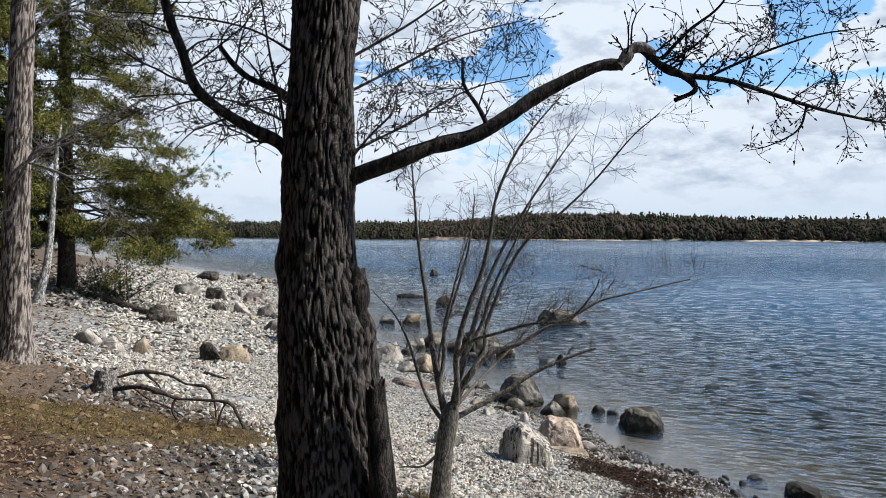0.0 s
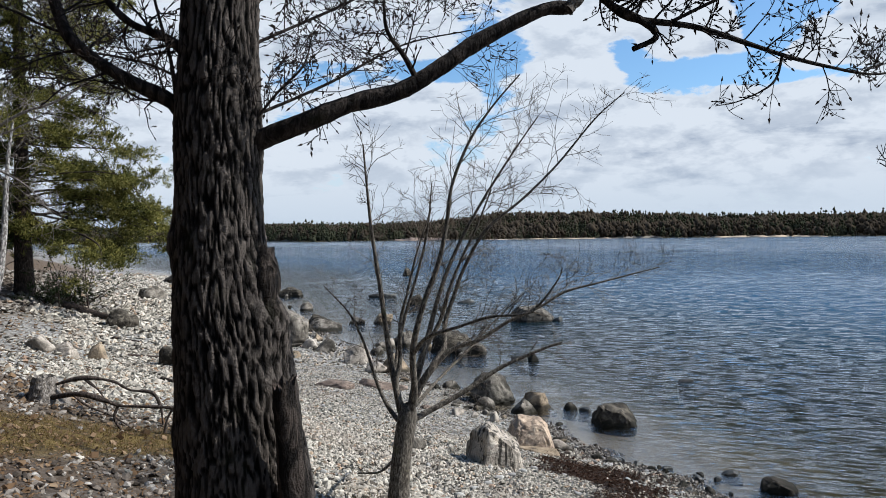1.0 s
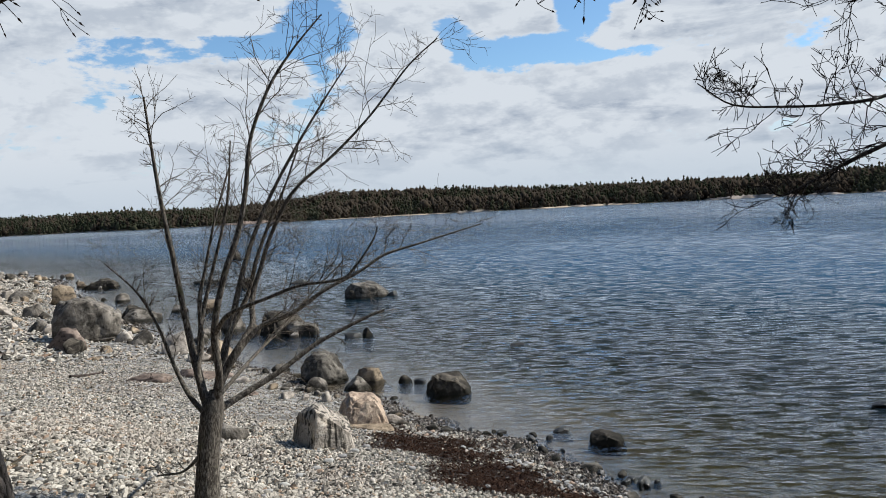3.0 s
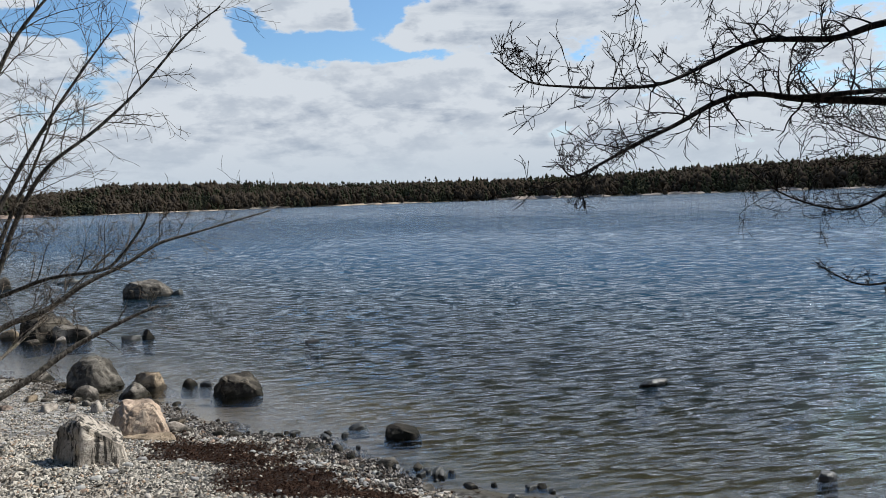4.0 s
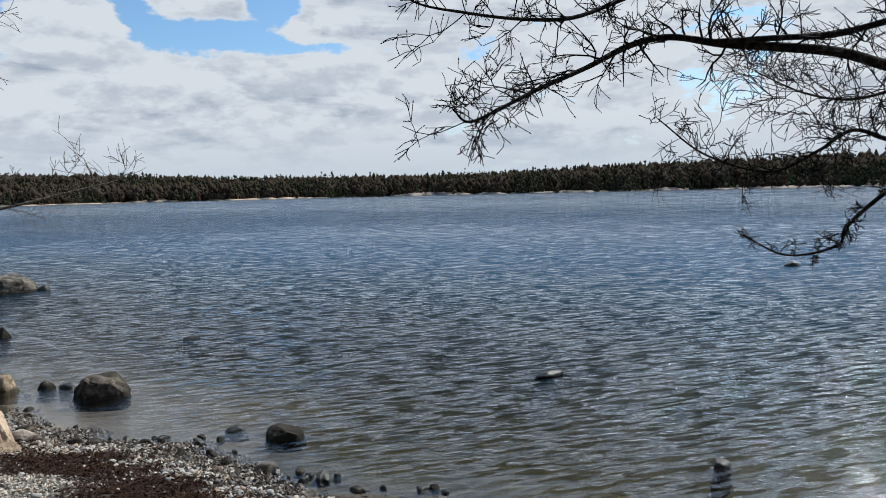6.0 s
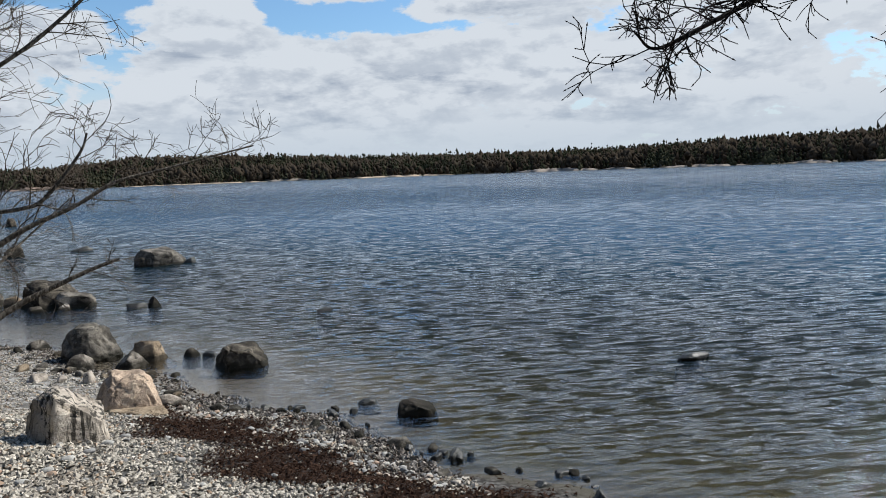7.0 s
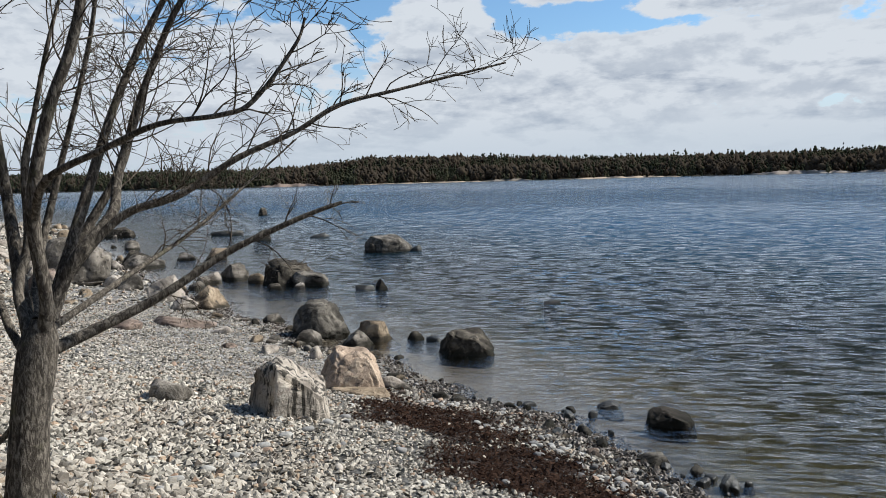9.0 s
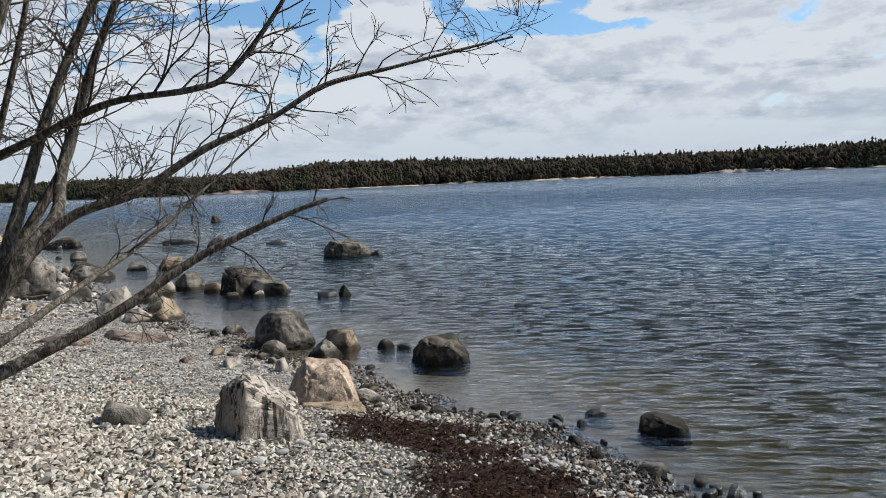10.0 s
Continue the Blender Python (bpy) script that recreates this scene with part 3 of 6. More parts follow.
def make_water():
    rng = np.random.default_rng(5)
    angles = np.concatenate([np.arange(-40, 78, 0.28), np.arange(78, 320.1, 3.4)])
    radii = np.concatenate([spread(3.0, 90, 0.03, 0.0042), spread(91.5, 2400, 1.5, 0.022)])
    x, y, f = polar(radii, angles, (0.9, 2.2))
    s = inland(x, y)
    r = np.hypot(x - 0.9, y - 2.2)
    z = np.zeros_like(x)
    for k in range(46):
        lam = 0.17 * 1.06 ** k
        th = radians(202) + rng.normal(0, 0.3)
        amp = (0.08 if lam < 0.45 else 0.024 if lam < 1.2 else 0.015) * lam / 6.28 * rng.uniform(0.6, 1.3)
        amp = amp * np.clip((lam / np.maximum(0.0044 * r, 0.03) - 2.0) / 2, 0, 1)
        amp = amp * np.clip((92 - r) / 35, 0, 1)
        # longer waves further from the beach
        amp = amp * (1.0 if lam < 0.35 else np.clip(-s / (14 * lam), 0, 1))
        amp = amp * (0.75 + 0.45 * np.sin(0.35 * x + 0.23 * y + 1.7 * k) * np.sin(0.41 * y - 0.2 * x + k))
        ph = rng.uniform(0, 6.28) + 1.4 * np.sin(0.31 * x + k) + 1.4 * np.sin(0.27 * y + 2 * k)
        z = z + amp * np.sin(2 * np.pi / lam * (x * math.sin(th) + y * math.cos(th)) + ph)
    # a sheltered strip where the beach bends
    shelter = np.interp(y, (11.0, 14.0, 20.0), (0.8, 2.8, 5.0))
    calm = np.clip((-s + 0.2) / shelter, 0.06, 1)
    z = z * calm
    keep = (s[f].min(1) < 0.6) & (far_side(x, y)[f].min(1) < 60)
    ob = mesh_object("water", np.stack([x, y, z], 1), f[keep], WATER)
    attribute(ob, "offshore", -s)
    attribute(ob, "rippled", np.clip((-s - 0.1) / shelter, 0, 1))
    return tagged(ob, "wind-rippled blue lake water, clear brown by the shore", "lake", kind="structure")


ground = make_ground()
make_water()

# ---- rocks ----


def ico(level):
    bm = bmesh.new()
    bmesh.ops.create_icosphere(bm, subdivisions=level, radius=1.0)
    v = np.array([p.co[:] for p in bm.verts])
    f = np.array([[q.index for q in p.verts] for p in bm.faces])
    bm.free()
    return v, f


ICO = {k: ico(k) for k in (1, 2, 3, 4, 5)}


def rock_shape(seed, level, cuts, rough, planes=(), grooves=0.0, box=0.9):
    """A sphere cut by given and random planes, with worn edges and relief."""
    rng = np.random.default_rng(seed)
    v, f = ICO[level]
    v = np.sign(v) * np.abs(v) ** box
    faces = [(np.array(n, float), d) for n, d in planes]
    for k in range(cuts):
        n = rng.normal(size=3)
        n[2] = abs(n[2]) * 0.8 + 0.15 if k % 3 else n[2]
        faces.append((n, rng.uniform(0.55, 0.85) if not planes else rng.uniform(0.8, 0.95)))
    for n, d in faces:
        n = n / np.linalg.norm(n)
        over = np.maximum(v @ n - d, 0)
        v = v - over[:, None] * n * 0.97
    lo, hi = v.min(0), v.max(0)
    v = (v - (lo + hi) / 2) / ((hi - lo) / 2)
    off = Vector(rng.uniform(0, 50, 3))
    for i, p in enumerate(v):
        q = Vector(p)
        d = noise.fractal(q * 1.6 + off, 1.0, 2.0, 3) * 0.6 + noise.fractal(q * 6.0 + off, 0.9, 2.0, 3) * 0.28
        g = noise.fractal(Vector((p[0] * 4.5, p[1] * 4.5, p[2] * 0.7)) + off, 0.8, 2.0, 3) if grooves else 0.0
        gap = noise.voronoi(q * 1.5 + 0.5 * noise.noise_vector(q * 1.8 + off) + off)[0] if level > 3 else (0, 1)
        split = 0.10 * max(0.0, 1 - (gap[1] - gap[0]) / 0.09)
        v[i] = p * (1 + rough * d + grooves * min(g, 0.1) * max(0.0, 1 - 1.3 * max(0.0, p[2])) - split)
    return v, f


def rock(x, y, wide, high, material, label, seed, deep=0.85, turn=0.0, cuts=11, rough=0.13, level=4, sunk=0.25, lean=0.0, base=None, planes=(), name="boulder", group="", grooves=0.0, box=0.74):
    """A boulder, its visible height above ground or water given; it is bedded in the ground."""
    if wide / math.hypot(x - 1, y - 3) < 0.033:
        level = min(level, 3)
    v, f = rock_shape(seed, level, cuts, rough, planes, grooves, box)
    c, s = math.cos(radians(turn)), math.sin(radians(turn))
    v = v * np.array([wide / 2, wide * deep / 2, high * (1 + sunk) / 2])
    v = v @ np.array(Matrix.Rotation(radians(lean), 3, "Y")).T
    v = np.stack([v[:, 0] * c - v[:, 1] * s, v[:, 0] * s + v[:, 1] * c, v[:, 2]], 1)
    floor = gz(x, y) if base is None else base
    top = max(floor, 0.0) + high
    bottom = floor - 0.06
    # the widest part lies near the waterline or the ground
    zn = v[:, 2] / np.abs(v[:, 2]).max()
    mid = max(floor, 0.0) + 0.10 * high
    v[:, 2] = np.where(zn > 0, mid + zn / zn.max() * (top - mid), mid - zn / zn.min() * (mid - bottom + 0.05))
    # it broadens below the water
    below = np.clip((mid - v[:, 2]) / max(0.25, mid - bottom), 0, 1)[:, None]
    v[:, :2] *= 1 + (0.35 if floor < -0.02 else 0.0) * below
    ob = mesh_object(name, v, f, material)
    ob.location = (x, y, 0)
    return tagged(ob, label, "rock", group)


rock(1.34, 11.72, 0.86, 0.64, ROCK_STREAKED, "pale grey craggy granite boulder standing on the pebbles", 12, 0.85, 4, 1, 0.075, 5, grooves=0.13, box=0.45,
     planes=(((0.55, -0.14, 1), 0.60), ((0.12, -1, 0.14), 0.76), ((-1, -0.3, 0.34), 0.70), ((-0.6, -1, 0.3), 0.98), ((1, -0.1, 0.12), 0.88), ((0.8, -0.7, 0.2), 1.02), ((-0.5, 0, 1), 0.86)))
rock(2.12, 13.42, 0.90, 0.57, ROCK_PEACH, "peach granite boulder with flattened top at the waterline", 23, 0.75, -8, 8, 0.15, 5, box=0.78,
     planes=(((0.05, -0.12, 1), 0.72), ((-1, -0.2, 0.6), 0.72), ((0.95, -0.1, 0.5), 0.78), ((0.1, -1, 0.5), 0.7), ((-0.7, -0.8, 0.4), 0.85)))
rock(2.16, 13.16, 0.92, 0.13, ROCK_TAN, "low tan stone ledge at the foot of a peach boulder", 29, 0.5, -12, 8, 0.08)
rock(2.70, 13.75, 0.55, 0.17, ROCK_PALE, "low whitish flat stone beside the peach boulder", 31, 0.6, -25, 7, 0.08)
rock(0.08, 12.2, 0.46, 0.24, ROCK_GREY, "small rounded grey stone half buried in pebbles", 37, 0.8, 5, 4, 0.05)
rock(1.90, 18.0, 1.06, 0.68, ROCK_SLATE, "domed grey boulder at the edge of the lake", 41, 0.8, 6, 1, 0.08, 5, box=0.92,
     planes=(((0.55, -0.8, 0.5), 0.84), ((-0.8, -0.5, 0.45), 0.86), ((0.9, 0, 0.35), 0.9)))
rock(1.66, 17.15, 0.50, 0.26, ROCK_GREY, "small grey stone in the shallows by a domed boulder", 43, 0.8, 0, 8)
rock(2.87, 17.2, 0.74, 0.37, ROCK_TAN, "tan rounded boulder in shallow water", 47, 0.8, -12, 6, 0.06)
rock(2.50, 16.8, 0.52, 0.25, ROCK_GREY, "grey stone in shallow water beside a tan boulder", 53, 0.8, 30, 8)
rock(4.22, 15.65, 0.90, 0.39, ROCK_DARK, "dark blocky boulder standing in shallow water", 59, 0.75, -8, 4, 0.10, 5, box=0.65,
     planes=(((0.22, -0.25, 1), 0.75), ((0.9, -0.35, 0.75), 0.72), ((-0.1, -1, 0.1), 0.75), ((-1, -0.2, 0.15), 0.85)))
rock(3.57, 17.0, 0.30, 0.14, ROCK_DARK, "small dark stone just above the water", 61)
rock(3.86, 16.75, 0.26, 0.07, ROCK_WET, "small wet dark stone awash in the lake", 62)
rock(1.04, 19.5, 0.5, 0.19, ROCK_GREY, "small flat grey stone at the waterline", 67, 0.6)
rock(0.66, 19.3, 0.2, 0.12, ROCK_DARK, "small dark stone at the waterline", 68)
rock(-0.50, 21.9, 0.98, 0.52, ROCK_TAN, "tan boulder with a dark shaded side by the water", 71, 0.8, 10, 9)
rock(-1.62, 23.3, 1.05, 0.62, ROCK_PALE, "pale boulder in a cluster at the shore", 73, 0.8, 40, 9)
rock(-1.0, 21.6, 0.66, 0.30, ROCK_PALE, "low pale boulder in front of a cluster", 79, 0.7, -5, 8)
rock(-0.75, 19.2, 1.35, 0.22, ROCK_RED, "flat reddish-brown bedrock slab on the beach", 83, 0.55, -20, 6, 0.08)
rock(-1.9, 18.6, 1.2, 0.14, ROCK_RED, "low weathered slab of reddish rock in gravel", 84, 0.5, -30, 6, 0.08)
rock(1.42, 25.5, 1.55, 0.74, ROCK_DARK, "large dark flat-topped boulder standing in the lake", 89, 0.6, 12, 5, 0.13, 5, box=0.7,
     planes=(((0.16, -0.2, 1), 0.62), ((-1, -0.3, 0.2), 0.8), ((0.9, -0.4, 0.6), 0.7), ((0.1, -1, 0.25), 0.7)))
rock(1.95, 25.0, 1.0, 0.40, ROCK_SLATE, "low ledged boulder leaning on a larger dark one", 91, 0.6, -12, 6, 0.12, 4, box=0.7, planes=(((0.2, -0.1, 1), 0.6), ((0, -1, 0.3), 0.7)))
rock(1.62, 24.5, 0.30, 0.16, ROCK_PALE, "small pale stone awash before a dark boulder", 92, 0.7, 20, 6, 0.12)
rock(0.95, 24.6, 0.42, 0.14, ROCK_DARK, "small dark stone awash beside a larger boulder", 94, 0.7, 0, 6, 0.12)
rock(-0.26, 27.2, 0.85, 0.50, ROCK_GREY, "greyish boulder in the shallows", 97, 0.7, 0, 9)
rock(0.42, 26.2, 0.50, 0.30, ROCK_TAN, "small tan boulder in the shallows", 101)
rock(-4.0, 33.0, 1.5, 0.58, ROCK_DARK, "long dark boulder lying in shallow water", 103, 0.5, 10, 9)
rock(-1.4, 34.0, 0.9, 0.44, ROCK_TAN, "rounded tan boulder out in the lake", 107)
rock(5.36, 33.9, 2.0, 0.68, ROCK_SLATE, "broad flat-backed boulder far out in the lake", 109, 0.6, 8, 4, 0.07, 5, box=0.72, planes=(((0.12, -0.2, 1), 0.66), ((-1, -0.5, 0.15), 0.82), ((0.9, -0.3, 0.8), 0.72)))
# the broad boulder's dark end face, added as a separate stone
rock(4.66, 33.5, 0.42, 0.40, ROCK_DARK, "dark stone added as the end face of a broad boulder in the lake", 110, 0.8, 0, 8)
rock(6.45, 33.6, 0.5, 0.22, ROCK_WET, "low wet stone at the end of a broad boulder", 111, 0.8, 0, 8)
rock(3.76, 23.4, 0.34, 0.28, ROCK_DARK, "small pointed dark stone in the lake", 113, 0.8, 20, 5, 0.1, planes=(((0.7, -0.2, 0.8), 0.5), ((-0.9, -0.1, 0.7), 0.62), ((0, -1, 0.5), 0.7)), box=0.9)
rock(3.34, 23.6, 0.55, 0.11, ROCK_WET, "flat wet stone awash in the lake", 127, 0.5)
rock(0.06, 43.1, 0.9, 0.58, ROCK_DARK, "dark stone far out in the lake", 131)
rock(-2.1, 48.1, 1.8, 0.30, ROCK_WET, "long low dark stone far out in the lake", 137, 0.4)
rock(-0.9, 73.8, 0.85, 0.75, ROCK_DARK, "lone upright dark stone far out in the lake", 139)
rock(2.96, 43.4, 1.05, 0.24, ROCK_WET, "low wet stone far out in the lake", 149, 0.5)
rock(-8.6, 52.9, 1.4, 0.45, ROCK_DARK, "dark stone off a stony shore", 151)
rock(-2.6, 34.3, 0.75, 0.30, ROCK_GREY, "small grey stone in the shallows", 157)
rock(5.62, 11.5, 0.52, 0.17, ROCK_DARK, "dark rounded stone breaking the water near the beach", 163, 0.75, -15, 4, 0.08, planes=(((0.5, -0.2, 1), 0.6), ((-0.6, -0.5, 0.7), 0.75)))
rock(5.22, 12.3, 0.34, 0.05, ROCK_WET, "wet stone just under the surface", 167, 0.6)
rock(4.86, 10.45, 0.36, 0.09, ROCK_GREY, "smooth grey stone at the edge of the water", 173, 0.7, 0, 3, 0.04)
rock(10.74, 11.3, 0.62, 0.12, ROCK_WET, "low wet boulder out in the shallow lake", 179, 0.6, 0, 7)
rock(9.09, 6.85, 0.34, 0.09, ROCK_WET, "pointed wet stone in shallow water", 181, 0.6, 20, 8)
rock(30.6, 16.8, 1.0, 0.2, ROCK_WET, "low dark stone far out in glinting water", 191, 0.5)
rock(7.18, 19.7, 0.4, 0.07, ROCK_WET, "small wet stone awash in the lake", 193, 0.5)
rock(-4.64, 26.6, 2.0, 1.38, ROCK_GREY, "big rounded grey-brown boulder with a dark cracked side on the beach", 197, 0.8, 10, 10, 0.09, 5)
rock(-4.75, 24.2, 1.15, 0.62, ROCK_RED, "reddish weathered boulder on the beach by a bigger one", 199, 0.7, 0, 9)
rock(-8.4, 40.5, 1.15, 1.0, ROCK_TAN, "upright tan boulder by the shoreline", 211, 0.8, 0, 9)
rock(-8.5, 50.3, 2.2, 0.5, ROCK_DARK, "long dark rock lying off the shore", 223, 0.4)
rock(-3.75, 32.2, 1.5, 0.48, ROCK_GREY, "low grey boulder in the shallows", 227, 0.6)
rock(-10.5, 27.8, 1.0, 0.72, ROCK_DARK, "dark rough boulder at the end of a fallen log", 229, 0.8, 0, 11, 0.3)
# one boulder built as two: the dark rock stands for its shaded side
rock(-6.3, 20.3, 0.75, 0.52, ROCK_DARK, "dark boulder added as the shaded side of the tan boulder beside it", 233, 0.8, 0, 8)
rock(-5.75, 20.4, 0.85, 0.45, ROCK_TAN, "tan boulder on the pebble beach, its shaded side a separate dark rock", 239, 0.7, 0, 9)
rock(-8.26, 20.4, 0.48, 0.46, ROCK_TAN, "upright tan stone among gravel", 241, 0.7, 0, 8)
rock(-9.66, 20.2, 0.7, 0.40, ROCK_PALE, "pale stone partly buried in the bank", 251)
rock(-9.2, 20.6, 0.65, 0.30, ROCK_PALE, "whitish stone partly buried in the bank", 257)
rock(-8.9, 19.9, 0.7, 0.22, ROCK_PALE, "broken whitish flat rock on the gravel bank", 259, 0.6)
rock(-14.5, 42.4, 1.6, 0.70, ROCK_GREY, "grey shoreline boulder below a pine", 263)
rock(-12.5, 40.9, 1.0, 0.74, ROCK_DARK, "dark shoreline boulder among pale stones", 269)
rock(-10.4, 34.4, 0.75, 0.46, ROCK_DARK, "dark angular stone on the beach", 271)
rock(-9.4, 34.8, 0.9, 0.56, ROCK_PALE, "white boulder at the shoreline", 277)
rock(-8.1, 34.3, 0.9, 0.55, ROCK_GREY, "grey boulder at the shoreline", 281)
rock(-16.8, 62.1, 0.8, 0.5, ROCK_DARK, "dark stone standing in the lake off a stony point", 283)
rock(-18.0, 56.5, 2.1, 0.7, ROCK_DARK, "dark weathered boulder on a stony point", 293, 0.6)
rock(-11.3, 44.4, 1.3, 0.46, ROCK_GREY, "low grey boulder at the shoreline", 307)


for sx, sy, sw, sh, sm, word in ((1.0, 16.2, 0.34, 0.13, ROCK_PALE, "whitish"), (1.35, 16.0, 0.2, 0.1, ROCK_PALE, "pale"), (1.75, 15.7, 0.3, 0.2, ROCK_PALE, "pale squarish"), (0.75, 17.3, 0.26, 0.12, ROCK_TAN, "tan"),
                                 (1.45, 16.9, 0.22, 0.1, ROCK_TAN, "small tan"), (0.35, 16.6, 0.3, 0.08, ROCK_RED, "reddish"), (2.55, 14.6, 0.2, 0.1, ROCK_GREY, "grey"), (3.25, 13.2, 0.22, 0.1, ROCK_GREY, "small grey"), (0.1, 18.2, 0.35, 0.12, ROCK_PALE, "pale flat"),
                                 (-0.2, 20.3, 0.3, 0.14, ROCK_TAN, "tan"), (4.55, 11.0, 0.2, 0.09, ROCK_DARK, "dark"), (4.2, 11.7, 0.18, 0.08, ROCK_GREY, "grey")):
    rock(sx, sy, sw, sh, sm, word + " stone lying on the gravel near the water", int(sx * 100 + sy * 7), 0.7, sx * 50, 8, 0.1, 3, name="stone")


def stray_stones():
    """Smaller boulders strewn along the far part of the shore."""
    rng = np.random.default_rng(77)
    mats = (ROCK_PALE, ROCK_GREY, ROCK_DARK, ROCK_TAN)
    words = ("pale", "grey", "dark", "tan")
    for k in range(78):
        y = rng.uniform(22, 74)
        x = float(np.interp(y, [p[1] for p in SHORE], [p[0] for p in SHORE])) - rng.normal(0.8, 1.5) - 0.3
        size = rng.uniform(0.25, 0.7)
        i = int(rng.integers(0, 4))
        rock(x, y, size, size * rng.uniform(0.4, 0.7), mats[i], words[i] + " stone strewn along the stony shoreline", 400 + k, 0.8, rng.uniform(0, 90), 8, 0.1, 3, group="shoreline stones", name="stone")


stray_stones()


def waterline_stones():
    """Small stones lying along the water's edge among the boulders."""
    rng = np.random.default_rng(83)
    mats = (ROCK_PALE, ROCK_GREY, ROCK_DARK, ROCK_TAN, ROCK_RED)
    words = ("pale", "grey", "dark", "tan", "reddish")
    made = 0
    while made < 38:
        x, y = rng.uniform(-0.8, 4.6), rng.uniform(10.5, 21.0)
        s = float(inland(np.array([x]), np.array([y]))[0])
        if not -0.25 < s < 0.7:
            continue
        size = rng.uniform(0.1, 0.3) * (0.7 if y < 13 else 1.0)
        i = int(rng.integers(0, 5))
        rock(x, y, size, size * rng.uniform(0.18, 0.4), mats[i], words[i] + " stone lying at the edge of the lake", 500 + made, 0.7, rng.uniform(0, 90), 10, 0.16, 3, group="waterline stones", name="stone")
        made += 1


waterline_stones()


def shallow_stones():
    """Dark wet stones along the edge of the near shallows."""
    rng = np.random.default_rng(89)
    made = 0
    while made < 46:
        x, y = rng.uniform(3.4, 7.5), rng.uniform(6.5, 13.2)
        s = float(inland(np.array([x]), np.array([y]))[0])
        if not -0.55 < s < 0.3:
            continue
        size = rng.uniform(0.09, 0.26)
        rock(x, y, size, size * rng.uniform(0.15, 0.4), ROCK_WET if made % 3 else ROCK_GREY, ("dark wet" if made % 3 else "grey damp") + " stone at the edge of the shallows", 700 + made, 0.7, rng.uniform(0, 90), 9, 0.14, 3, group="shallow water stones", name="stone")
        made += 1


shallow_stones()

# ---- trees ----


def smooth_path(points, per=6):
    """A rounded line through a few points."""
    p = np.array(points, float)
    q = np.vstack([2 * p[0] - p[1], p, 2 * p[-1] - p[-2]])
    out = []
    for i in range(1, len(q) - 2):
        for t in np.linspace(0, 1, per, endpoint=False):
            a, b, c, d = q[i - 1:i + 3]
            out.append(0.5 * (2 * b + (c - a) * t + (2 * a - 5 * b + 4 * c - d) * t * t + (3 * b - a - 3 * c + d) * t ** 3))
    return np.array(out + [p[-1]])


def tube(path, radii, sides):
    path, radii = np.asarray(path, float), np.asarray(radii, float)
    n = len(path)
    d = np.gradient(path, axis=0)
    d /= np.linalg.norm(d, axis=1)[:, None] + 1e-9
    ref = np.array([0.3, 0.9, 0.2]) if abs(d[:, 2]).mean() > 0.7 else np.array([0, 0, 1.0])
    u = np.cross(d, ref)
    u /= np.linalg.norm(u, axis=1)[:, None] + 1e-9
    w = np.cross(d, u)
    a = np.linspace(0, 2 * np.pi, sides, endpoint=False)
    ring = u[:, None, :] * np.cos(a)[None, :, None] + w[:, None, :] * np.sin(a)[None, :, None]
    v = (path[:, None, :] + ring * radii[:, None, None]).reshape(-1, 3)
    i = np.arange(n - 1)[:, None] * sides
    k = np.arange(sides)[None, :]
    f = np.stack([i + k, i + (k + 1) % sides, i + sides + (k + 1) % sides, i + sides + k], 2).reshape(-1, 4)
    return v, f


class Heap:
    """Many small pieces gathered into one mesh."""

    def __init__(self):
        self.v, self.f, self.n = [], [], 0

    def add(self, v, f):
        self.v.append(v)
        self.f.append(np.asarray(f) + self.n)
        self.n += len(v)

    def build(self, name, material, parent=None, smooth=True, label=""):
        return mesh_object(name, np.concatenate(self.v), np.concatenate(self.f), material, parent, smooth, label)


BUD_V = np.array([(0, 0, 0), (0.36, 0, 0.8), (0, 0.36, 0.8), (-0.36, 0, 0.8), (0, -0.36, 0.8), (0, 0, 2.2)])
BUD_F = np.array([(0, 2, 1), (0, 3, 2), (0, 4, 3), (0, 1, 4), (5, 1, 2), (5, 2, 3), (5, 3, 4), (5, 4, 1)])


def along(d):
    d = d / (np.linalg.norm(d) + 1e-9)
    a = np.cross(d, (0.31, 0.77, 0.55))
    a /= np.linalg.norm(a)
    return np.stack([a, np.cross(d, a), d])


def add_bud(heap, p, d, size):
    heap.add(BUD_V * size @ along(d) + p, BUD_F)


